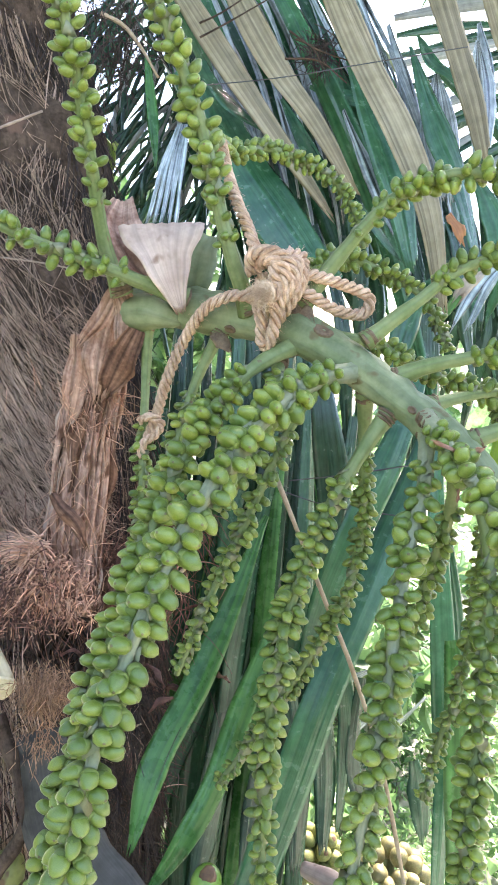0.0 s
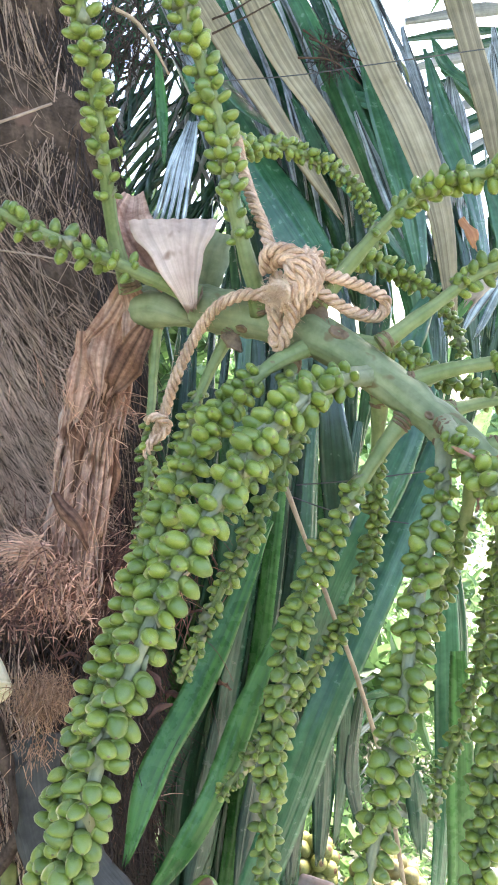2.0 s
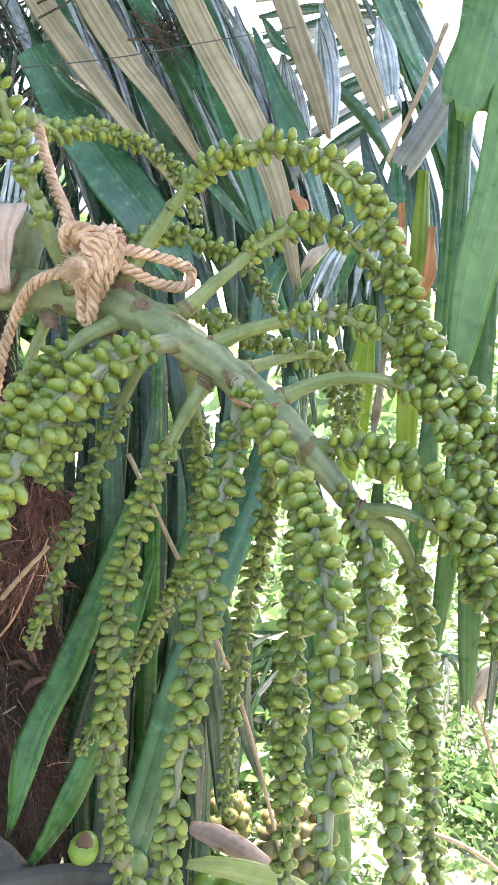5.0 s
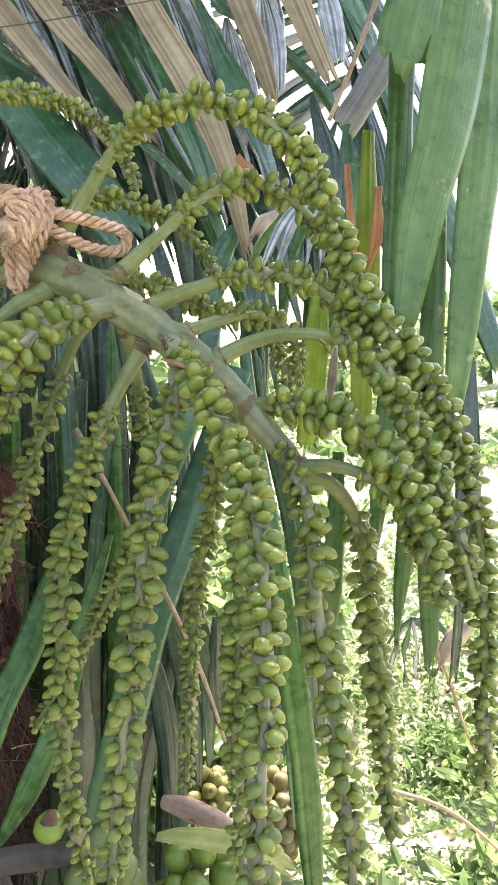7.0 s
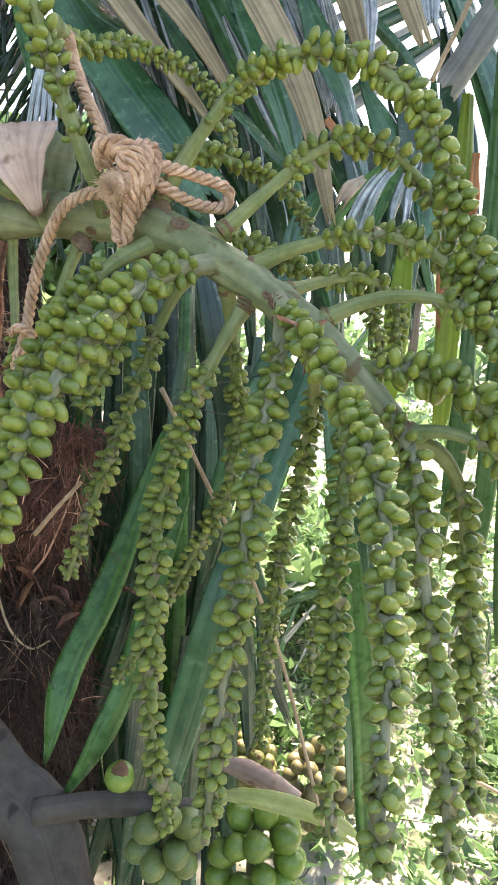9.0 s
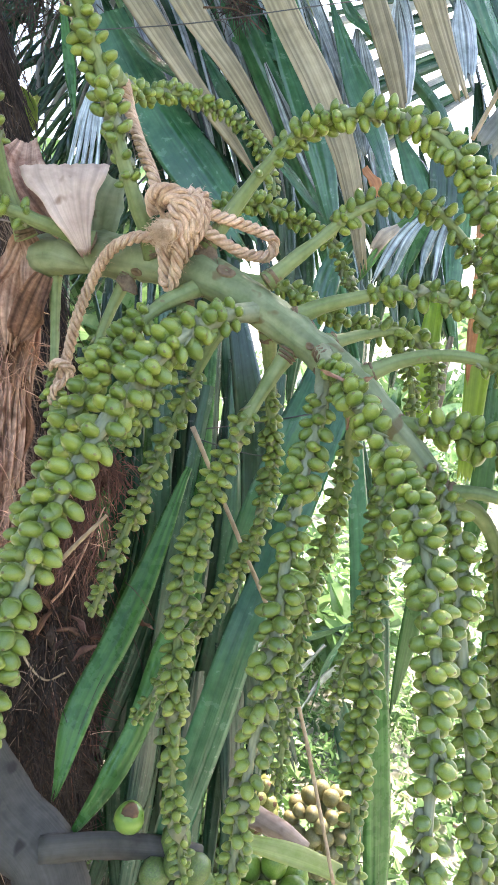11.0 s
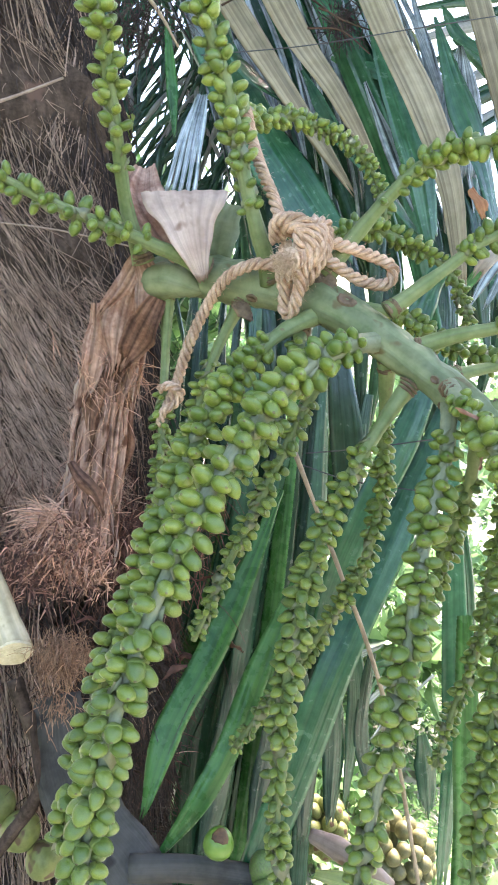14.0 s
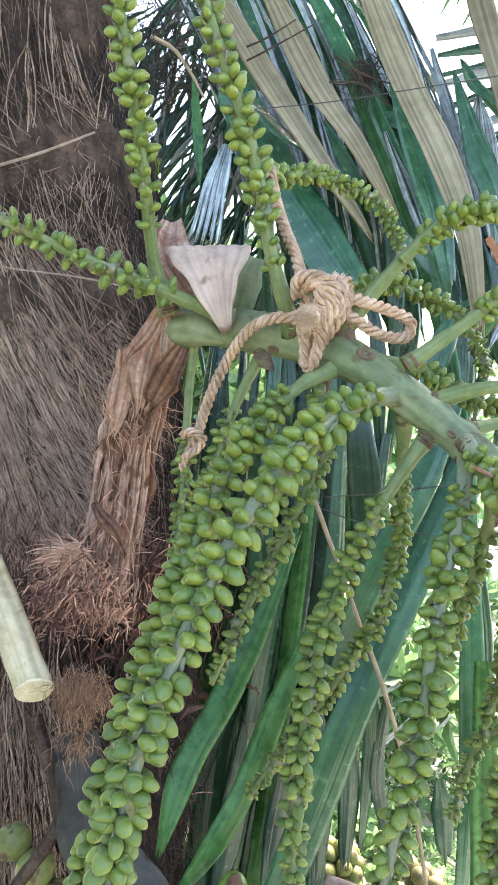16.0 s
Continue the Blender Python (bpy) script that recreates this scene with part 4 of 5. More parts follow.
# thin ones below the stalk, nearer the trunk
strand([(-0.133, 0.879, 1.510), (-0.130, 0.868, 1.438), (-0.125, 0.847, 1.361), (-0.120, 0.826, 1.286), (-0.122, 0.804, 1.211)], 0.0146, 0.45, seed=6)
strand([(-0.034, 0.828, 1.507), (-0.060, 0.818, 1.442), (-0.076, 0.798, 1.374), (-0.094, 0.778, 1.307), (-0.118, 0.766, 1.225)], 0.0156, 0.3, seed=7)
strand([(0.115, 0.762, 1.480), (0.074, 0.777, 1.434), (0.040, 0.774, 1.351), (0.010, 0.761, 1.269), (-0.019, 0.759, 1.190), (-0.052, 0.744, 1.093)], 0.0156, 0.25, seed=8)
# hanging strands
strand([(0.155, 0.703, 1.434), (0.124, 0.686, 1.383), (0.098, 0.673, 1.329), (0.074, 0.661, 1.256), (0.059, 0.647, 1.172), (0.055, 0.628, 1.072), (0.060, 0.609, 0.972), (0.080, 0.588, 0.868)], 0.0176, 0.14, seed=9)
strand([(0.134, 0.735, 1.454), (0.145, 0.761, 1.382), (0.154, 0.764, 1.293), (0.140, 0.748, 1.204), (0.105, 0.738, 1.134), (0.057, 0.726, 1.049), (0.008, 0.715, 0.970)], 0.0137, 0.15, seed=10, gap=0.0098)
strand([(0.190, 0.673, 1.426), (0.180, 0.624, 1.379), (0.163, 0.585, 1.325), (0.149, 0.545, 1.272), (0.140, 0.513, 1.201), (0.128, 0.489, 1.125), (0.117, 0.469, 1.043), (0.112, 0.453, 0.982)], 0.0180, 0.1, seed=11, gap=0.0135, whorl=(3, 4, 4), stem=STRAND_GREY, slim=0.8)
strand([(0.182, 0.655, 1.438), (0.202, 0.583, 1.401), (0.223, 0.508, 1.356), (0.232, 0.448, 1.319), (0.232, 0.398, 1.271), (0.224, 0.357, 1.217), (0.217, 0.327, 1.162), (0.211, 0.304, 1.094)], 0.0167, 0.04, single=True, seed=12, gap=0.0135, slim=0.86, thick=0.0052, stem=STRAND_GREY)
strand([(0.259, 0.607, 1.364), (0.288, 0.554, 1.323), (0.297, 0.523, 1.278), (0.295, 0.491, 1.221), (0.302, 0.465, 1.149), (0.309, 0.439, 1.070), (0.315, 0.419, 0.976)], 0.0176, 0.12, seed=13, gap=0.0135, whorl=(3, 4, 4), stem=STRAND_GREY, slim=0.8)
strand([(0.290, 0.563, 1.321), (0.335, 0.562, 1.297), (0.361, 0.567, 1.242), (0.374, 0.569, 1.156), (0.389, 0.565, 1.041), (0.397, 0.540, 0.924)], 0.0166, 0.2, seed=14, slim=0.8)
strand([(0.219, 0.653, 1.406), (0.232, 0.697, 1.325), (0.224, 0.720, 1.225), (0.206, 0.724, 1.124), (0.196, 0.713, 1.010), (0.189, 0.691, 0.893)], 0.0143, 0.15, seed=15)
strand([(0.218, 0.657, 1.406), (0.264, 0.681, 1.340), (0.276, 0.698, 1.272), (0.274, 0.695, 1.205), (0.268, 0.684, 1.143), (0.254, 0.683, 1.076), (0.238, 0.671, 1.007)], 0.0124, 0.25, seed=26, gap=0.0098)
strand([(0.228, 0.643, 1.394), (0.245, 0.608, 1.325), (0.242, 0.574, 1.250), (0.235, 0.549, 1.170), (0.230, 0.524, 1.088), (0.229, 0.487, 0.948)], 0.0161, 0.2, seed=27, slim=0.8)
# arching ones
strand([(0.058, 0.777, 1.539), (0.093, 0.773, 1.598), (0.148, 0.756, 1.665), (0.211, 0.720, 1.687), (0.274, 0.696, 1.671), (0.322, 0.668, 1.620), (0.349, 0.651, 1.554), (0.375, 0.622, 1.480), (0.422, 0.591, 1.414), (0.454, 0.562, 1.344), (0.468, 0.532, 1.254), (0.469, 0.508, 1.131), (0.461, 0.486, 1.014)], 0.0180, 0.1, seed=16, slim=0.8)
strand([(0.125, 0.729, 1.506), (0.176, 0.730, 1.552), (0.224, 0.741, 1.593), (0.278, 0.756, 1.613), (0.327, 0.755, 1.595), (0.368, 0.751, 1.554), (0.389, 0.735, 1.489), (0.406, 0.717, 1.411)], 0.0166, 0.22, seed=17)
strand([(0.155, 0.717, 1.469), (0.201, 0.703, 1.490), (0.260, 0.687, 1.506), (0.312, 0.667, 1.501), (0.355, 0.645, 1.475), (0.396, 0.617, 1.418), (0.424, 0.587, 1.340), (0.445, 0.557, 1.259), (0.465, 0.538, 1.176)], 0.0171, 0.16, seed=18, slim=0.8)
strand([(0.193, 0.696, 1.445), (0.245, 0.711, 1.460), (0.292, 0.725, 1.463), (0.328, 0.735, 1.437), (0.335, 0.732, 1.377)], 0.0146, 0.25, seed=19)
strand([(0.224, 0.644, 1.418), (0.263, 0.632, 1.438), (0.306, 0.616, 1.446), (0.353, 0.596, 1.436), (0.383, 0.564, 1.400), (0.409, 0.538, 1.344), (0.428, 0.512, 1.280), (0.442, 0.487, 1.212)], 0.0176, 0.3, seed=20, slim=0.8)
strand([(0.249, 0.611, 1.375), (0.283, 0.586, 1.378), (0.321, 0.558, 1.373), (0.352, 0.528, 1.353), (0.380, 0.507, 1.320), (0.394, 0.486, 1.274), (0.402, 0.472, 1.211)], 0.0195, 0.1, seed=21, slim=0.8)
strand([(0.290, 0.563, 1.321), (0.322, 0.539, 1.328), (0.354, 0.521, 1.318), (0.383, 0.512, 1.293), (0.394, 0.500, 1.243)], 0.0166, 0.4, seed=22)
strand([(-0.063, 0.824, 1.729), (-0.042, 0.916, 1.738), (0.006, 0.967, 1.759), (0.062, 0.980, 1.747), (0.107, 0.982, 1.723), (0.140, 0.981, 1.678), (0.151, 0.972, 1.639)], 0.0137, 0.12, seed=23, gap=0.0098, ring=False)
strand([(0.054, 0.785, 1.523), (0.082, 0.828, 1.599), (0.132, 0.845, 1.603), (0.186, 0.857, 1.586), (0.224, 0.849, 1.558), (0.252, 0.846, 1.504)], 0.0141, 0.2, seed=24, gap=0.0098)
strand([(0.094, 0.769, 1.507), (0.148, 0.784, 1.507), (0.193, 0.796, 1.485), (0.247, 0.809, 1.469), (0.300, 0.813, 1.460), (0.329, 0.810, 1.405), (0.336, 0.801, 1.357)], 0.0141, 0.15, seed=25, gap=0.0098)


def make_bract():
    ob = thing("dry_bract", "folded dry grey-brown bract hanging over the flower stalk", "bract")
    g = Geo()
    leaf_blade(g, [(-0.119, 0.846, 1.629), (-0.111, 0.817, 1.603), (-0.099, 0.806, 1.564), (-0.083, 0.805, 1.523)], 0.108, fold=0.06, ribs=7, base=1.0, tip=0.1, rows=20, across=8, jag=0.004, seed=3, taper=(0.1, 0.9))
    part("hanging_flap", g, BRACT, ob)
    g = Geo()
    leaf_blade(g, [(-0.181, 0.911, 1.662), (-0.175, 0.875, 1.617), (-0.153, 0.870, 1.585), (-0.122, 0.875, 1.554)], 0.055, fold=-0.7, ribs=5, base=0.5, tip=0.7, rows=16, across=6, seed=5)
    part("rolled_back", g, SHEATH, ob)
    g = Geo()
    leaf_blade(g, [(-0.066, 0.886, 1.625), (-0.079, 0.871, 1.593), (-0.081, 0.864, 1.544)], 0.06, fold=-0.5, ribs=3, base=0.6, tip=0.6, rows=12, seed=8)
    part("inner_side", g, STALK, ob)


make_bract()


# ---- rope ----
def rope_run(parent, name, points, radius=0.0068, seed=0):
    """A stretch of three-strand laid rope along the points."""
    long = length_of(spline(points, 60))
    n = max(16, int(long / 0.0028))
    line = spline(points, n)
    t, side, up = axes_along(line)
    ph = np.linspace(0, long / 0.031 * 2 * math.pi, n)
    g = Geo()
    for k in range(3):
        a = ph + k * 2 * math.pi / 3
        tube(g, line + radius * 0.64 * (np.cos(a)[:, None] * side + np.sin(a)[:, None] * up), radius * 0.47, 8, wobble=0.1, seed=seed + k)
    r = random.Random(seed)
    for _ in range(int(long * 600)):
        i = r.randrange(n)
        d = unit(np.array([r.gauss(0, 1) for _ in range(3)]))
        d = unit(d + t[i] * 0.8)
        p = line[i] + unit(d - t[i] * (d @ t[i])) * radius * 0.9
        hair(g, [p, p + d * 0.004, p + d * 0.007 + np.array([0, 0, -0.001])], 0.00018, count=4)
    return part(name, g, ROPE, parent)


def make_rope():
    ob = thing("rope", "frayed coir rope knotted round the flower stalk", "rope")
    rope_run(ob, "rising_rope", [(-0.054, 0.861, 1.732), (-0.042, 0.835, 1.691), (-0.024, 0.798, 1.647), (-0.008, 0.773, 1.614), (0.005, 0.757, 1.577)], seed=1)
    rope_run(ob, "hanging_tail", [(0.004, 0.778, 1.545), (-0.022, 0.783, 1.546), (-0.053, 0.796, 1.530), (-0.076, 0.816, 1.495), (-0.096, 0.829, 1.445), (-0.109, 0.841, 1.393), (-0.123, 0.845, 1.347)], seed=2)
    rope_run(ob, "loop", [(0.033, 0.752, 1.574), (0.061, 0.757, 1.575), (0.102, 0.776, 1.569), (0.135, 0.790, 1.559), (0.131, 0.787, 1.539), (0.100, 0.777, 1.539), (0.064, 0.764, 1.554), (0.040, 0.755, 1.566)], seed=3)
    rope_run(ob, "short_end", [(0.018, 0.734, 1.559), (0.027, 0.730, 1.530), (0.023, 0.740, 1.497), (0.014, 0.745, 1.496), (0.013, 0.745, 1.529), (0.016, 0.755, 1.560)], seed=4)
    rope_run(ob, "knot_turn", [(-0.004, 0.756, 1.570), (-0.004, 0.739, 1.589), (0.019, 0.729, 1.592), (0.038, 0.727, 1.578), (0.037, 0.733, 1.549), (0.015, 0.741, 1.535)], seed=5)
    rope_run(ob, "knot_turn", [(0.002, 0.757, 1.577), (0.011, 0.733, 1.584), (0.029, 0.722, 1.577), (0.032, 0.724, 1.560), (0.016, 0.722, 1.543), (-0.002, 0.738, 1.551)], seed=6)
    rope_run(ob, "knot_turn", [(0.047, 0.770, 1.596), (0.054, 0.752, 1.576), (0.047, 0.743, 1.551), (0.033, 0.750, 1.526), (0.023, 0.763, 1.512)], seed=7)
    rope_run(ob, "knot_turn", [(0.009, 0.749, 1.589), (0.026, 0.739, 1.590), (0.049, 0.755, 1.594), (0.055, 0.768, 1.581)], seed=8)
    rope_run(ob, "stalk_wrap", [(0.009, 0.767, 1.573), (0.007, 0.761, 1.535), (0.025, 0.776, 1.500), (0.044, 0.818, 1.509), (0.046, 0.835, 1.557), (0.027, 0.809, 1.585), (0.011, 0.768, 1.585)], seed=9)
    rope_run(ob, "knot_turn", [(-0.003, 0.753, 1.585), (0.005, 0.739, 1.593), (0.020, 0.728, 1.583), (0.022, 0.723, 1.564), (0.042, 0.734, 1.556), (0.047, 0.747, 1.575)], seed=10)
    rope_run(ob, "knot_turn", [(0.033, 0.755, 1.597), (0.045, 0.743, 1.586), (0.043, 0.730, 1.567), (0.031, 0.727, 1.545), (0.028, 0.735, 1.528)], seed=11)
    rope_run(ob, "tail_hitch", [(-0.130, 0.840, 1.383), (-0.116, 0.831, 1.391), (-0.102, 0.835, 1.383), (-0.108, 0.838, 1.368), (-0.122, 0.836, 1.356), (-0.126, 0.838, 1.337)], radius=0.0055, seed=12)
    g = Geo()
    c = np.array((0.012, 0.721, 1.549))
    d = unit(np.array((0.006, 0.701, 1.541)) - c)
    tube(g, [c - d * 0.012, c, c + d * 0.006, c + d * 0.008], [0.012, 0.0135, 0.0125, 0.008], 14, wobble=0.2)
    r = random.Random(9)
    for _ in range(700):
        p = c + d * 0.006 + np.array([r.gauss(0, 0.006) for _ in range(3)])
        e = unit(d + np.array([r.gauss(0, 0.6) for _ in range(3)]))
        hair(g, [p, p + e * 0.005, p + e * 0.009], 0.0004, count=4)
    part("frayed_end", g, ROPE_FRAY, ob)


make_rope()


# ---- fronds ----
def frond(name, label, category="palm frond"):
    return thing(name, label, category)


def leaflet(parent, points, width, mat, **kw):
    g = Geo()
    leaf_blade(g, points, width, **kw)
    return part("leaflet", g, mat, parent)


upper_frond = frond("palm_frond", "hanging palm frond with pale undersides and glossy dark leaflets")
# pale undersides
leaflet(upper_frond, [(-0.307, 1.510, 2.325), (-0.098, 1.386, 2.037), (0.008, 1.351, 1.900), (0.140, 1.330, 1.743)], 0.052, LEAF_PALE, seed=1, tip=0.15)
leaflet(upper_frond, [(-0.184, 1.525, 2.350), (-0.009, 1.402, 2.054), (0.093, 1.369, 1.925), (0.182, 1.368, 1.802)], 0.056, LEAF_PALE, seed=2, tip=0.3)
leaflet(upper_frond, [(0.014, 1.496, 2.398), (0.167, 1.368, 2.061), (0.251, 1.321, 1.908), (0.316, 1.287, 1.758), (0.359, 1.259, 1.575)], 0.068, LEAF_PALE, seed=3, tip=0.22)
leaflet(upper_frond, [(0.245, 1.480, 2.419), (0.351, 1.377, 2.087), (0.392, 1.352, 1.974), (0.422, 1.342, 1.883)], 0.058, LEAF_PALE, seed=4, tip=0.5)
leaflet(upper_frond, [(0.344, 1.473, 2.428), (0.468, 1.402, 2.112), (0.545, 1.383, 1.940)], 0.068, LEAF_PALE, seed=5, tip=0.6)
# glossy upper sides behind them, hanging in one slanting sheet
FAN_O, FAN_R, FAN_D = np.array((-0.458, 1.689, 2.120)), np.array((0.662, 1.610, 2.223)), np.array((-0.306, 1.304, 0.159))
FAN_X, FAN_Y, FAN_Z = (FAN_R - FAN_O) / 1.12, (FAN_D - FAN_O) / 1.99, np.array((0, 1.0, 0))


def fan(x, y, z=0.0):
    """A place in the sheet of the hanging fronds, in metres across, down and behind."""
    return FAN_O + FAN_X * x + FAN_Y * y + FAN_Z * z


def blocks(*path):
    """Whether a leaflet along these places of the sheet would close one of the three gaps that show the sky."""
    for (x0, y0), (x1, y1) in zip(path, path[1:]):
        for k in range(9):
            x, y = x0 + (x1 - x0) * k / 8, y0 + (y1 - y0) * k / 8
            if ((x - 0.83) / 0.085) ** 2 + ((y + 0.03) / 0.17) ** 2 < 1 or ((x - 0.99) / 0.075) ** 2 + ((y - 0.12) / 0.15) ** 2 < 1 or ((x - 0.1) / 0.11) ** 2 + ((y - 0.14) / 0.26) ** 2 < 1:
                return True
    return False


_r = random.Random(42)
leaflet(upper_frond, [(-0.175, 1.487, 2.049), (-0.057, 1.421, 1.863), (0.043, 1.378, 1.737), (0.142, 1.346, 1.614)], 0.11, LEAF_TEAL, seed=11, base=0.75, tip=0.85, jag=0.03, taper=(0.8, 1.0), fold=0.2, ribs=9, across=8)
leaflet(upper_frond, [(0.137, 1.478, 2.145), (0.219, 1.425, 1.958), (0.273, 1.383, 1.815), (0.315, 1.361, 1.665)], 0.07, LEAF_TEAL, seed=12, base=0.12, tip=0.4, fold=0.3)
leaflet(upper_frond, [(0.024, 1.480, 1.996), (0.126, 1.423, 1.852), (0.211, 1.390, 1.767), (0.287, 1.378, 1.686)], 0.06, LEAF_TEAL, seed=13, base=0.12, tip=0.3, twist=(20, 50))
leaflet(upper_frond, [(-0.142, 1.414, 2.004), (-0.049, 1.394, 1.937), (0.066, 1.391, 1.868)], 0.05, LEAF_TEAL, seed=14, base=0.12, tip=0.3, twist=(30, 50))
leaflet(upper_frond, [(0.277, 1.460, 2.113), (0.334, 1.428, 1.972), (0.402, 1.396, 1.832), (0.456, 1.378, 1.659)], 0.06, LEAF_TEAL, seed=15, base=0.12, tip=0.4, twist=(-20, 40))
# small spray, two in three with the painted sheen colour
for _k in range(6):
    leaflet(upper_frond, [np.array((0.522, 1.322, 1.713)) + FAN_X * (0.012 * _k - 0.04), np.array((0.472, 1.313, 1.643)) + FAN_X * (0.022 * _k - 0.06), np.array((0.429, 1.299, 1.551)) + FAN_X * (0.03 * _k - 0.07)], 0.02, LEAF_PAINTED_SHEEN if _k % 3 else LEAF_BRIGHT, seed=16 + _k, tip=0.2, rows=10, twist=(-20, 20))
leaflet(upper_frond, [(0.277, 1.291, 1.439), (0.311, 1.314, 1.573), (0.350, 1.323, 1.642)], 0.05, LEAF_TEAL, seed=17, tip=0.4)
for _k in range(30):
    _x = 0.06 + 0.0345 * _k + _r.uniform(-0.03, 0.03)
    _long, _lean, _z = _r.uniform(0.55, 0.95), _r.uniform(0.35, 0.6), _r.uniform(-0.12, 0.25)
    _bend = _r.uniform(-0.05, 0.12)
    _y = _r.uniform(-0.5, -0.25)
    if blocks((_x - _lean * 0.3, _y), (_x, _y + _long * 0.35), (_x + _lean * _long * 0.4, _y + _long * 0.75), (_x + _lean * _long * 0.75, _y + _long * 1.25)):
        continue
    leaflet(upper_frond, [fan(_x - _lean * 0.3, _y, _z + 0.1), fan(_x, _y + _long * 0.35, _z), fan(_x + _lean * _long * 0.4, _y + _long * 0.75, _z + _bend * 0.3), fan(_x + _lean * _long * 0.75, _y + _long * 1.25, _z + _bend)],
            _r.uniform(0.05, 0.09), LEAF_TEAL if _k % 2 else LEAF, seed=100 + _k, twist=(_r.uniform(-60, 60), _r.uniform(-75, 75)), fold=_r.uniform(0.1, 0.6), tip=_r.uniform(0.2, 0.6))

for _k in range(22):
    _x, _y, _z = _r.uniform(0.3, 0.85), _r.uniform(0.15, 0.45), _r.uniform(0.0, 0.3)
    _l = _r.uniform(0.4, 0.75)
    leaflet(upper_frond, [fan(_x, _y, _z), fan(_x + 0.06, _y + _l * 0.4, _z), fan(_x + _r.uniform(0.02, 0.12), _y + _l, _z + 0.05)], _r.uniform(0.035, 0.065), LEAF, seed=400 + _k, twist=(_r.uniform(-60, 60), _r.uniform(-60, 60)), fold=0.4, tip=0.3, rows=16)
# narrow slivers that stand in for sky glints by their pale colour
for _k in range(62):
    _x, _y, _z = _r.uniform(0.2, 1.1), _r.uniform(-0.2, 0.08), _r.uniform(-0.08, 0.1)
    if blocks((_x - 0.12, _y - 0.15), (_x, _y + 0.1), (_x + 0.06, _y + 0.3), (_x + 0.09, _y + 0.45)):
        continue
    leaflet(upper_frond, [fan(_x - 0.12, _y - 0.15, _z), fan(_x, _y + 0.1, _z), fan(_x + 0.06, _y + 0.3, _z), fan(_x + 0.09, _y + 0.45, _z + 0.04)], _r.uniform(0.012, 0.034), LEAF_PAINTED_SHEEN, seed=500 + _k, twist=(_r.uniform(20, 70), _r.uniform(20, 70)), fold=0.4, tip=0.2, rows=16)
# slim leaf caught by the light: its white stripes are painted
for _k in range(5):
    leaflet(upper_frond, [np.array((-0.170, 1.420, 1.912)) + FAN_X * (0.004 * _k - 0.008), np.array((-0.180, 1.406, 1.834)) + FAN_X * (0.009 * _k - 0.02), np.array((-0.194, 1.384, 1.713)) + FAN_X * (0.014 * _k - 0.03)], 0.012, LEAF_PAINTED_SHEEN, seed=31 + _k, tip=0.5, rows=12, twist=(25 - 12 * _k, 30 - 14 * _k))

for _k in range(24):
    _x, _y, _z = _r.uniform(0.1, 1.1), _r.uniform(-0.3, 0.1), _r.uniform(0.25, 0.5)
    _l, _n = _r.uniform(0.4, 0.8), _r.uniform(-0.1, 0.6)
    if blocks((_x - 0.1, _y), (_x + _n * _l * 0.4, _y + _l * 0.5), (_x + _n * _l * 0.9, _y + _l)):
        continue
    leaflet(upper_frond, [fan(_x - 0.1, _y, _z), fan(_x + _n * _l * 0.4, _y + _l * 0.5, _z), fan(_x + _n * _l * 0.9, _y + _l, _z + 0.05)], _r.uniform(0.02, 0.05), LEAF if _k % 4 else LEAF_BRIGHT, seed=600 + _k, twist=(_r.uniform(-60, 60), _r.uniform(-60, 60)), fold=0.4, tip=0.2, rows=14, across=3)

lower_frond = frond("palm_frond", "long green palm leaflets hanging below the flower cluster")
leaflet(lower_frond, [(0.056, 1.092, 1.205), (0.046, 1.079, 1.181), (0.009, 1.021, 1.074), (-0.036, 0.953, 0.963), (-0.085, 0.888, 0.867), (-0.106, 0.839, 0.764)], 0.044, LEAF_BRIGHT, seed=1, tip=0.2, base=0.25, taper=(0.8, 1.2), jag=0.012, fold=0.3, face=(0.1, -0.75, 0.65))
leaflet(lower_frond, [(0.095, 0.95, 1.135), (0.081, 0.937, 1.097), (0.040, 0.898, 0.977), (0.008, 0.860, 0.872), (-0.032, 0.828, 0.793), (-0.079, 0.809, 0.722)], 0.037, LEAF_BRIGHT, seed=2, tip=0.18, base=0.25, taper=(0.75, 1.2), jag=0.012, fold=0.25, face=(0.1, -0.75, 0.65))
leaflet(lower_frond, [(0.305, 1.03, 1.38), (0.244, 0.969, 1.233), (0.189, 0.909, 1.106), (0.145, 0.863, 1.002), (0.112, 0.835, 0.893), (0.074, 0.805, 0.771), (0.030, 0.780, 0.619)], 0.054, LEAF_TEAL, seed=3, tip=0.6, base=0.85, taper=(0.8, 1.2), fold=0.2, face=(0.1, -0.75, 0.65))
leaflet(lower_frond, [(0.275, 1.045, 1.484), (0.238, 0.977, 1.380), (0.200, 0.943, 1.288), (0.151, 0.923, 1.160), (0.121, 0.918, 1.017)], 0.05, LEAF_TEAL, seed=4, tip=0.4)
leaflet(lower_frond, [(0.331, 1.128, 1.411), (0.343, 1.098, 1.258), (0.369, 1.069, 1.063), (0.397, 1.030, 0.817), (0.410, 1.009, 0.548)], 0.045, LEAF_TEAL, seed=5, tip=0.5)
leaflet(lower_frond, [(0.111, 1.135, 1.506), (0.140, 1.108, 1.377), (0.167, 1.100, 1.244), (0.170, 1.081, 1.088)], 0.055, LEAF, seed=6, tip=0.5)
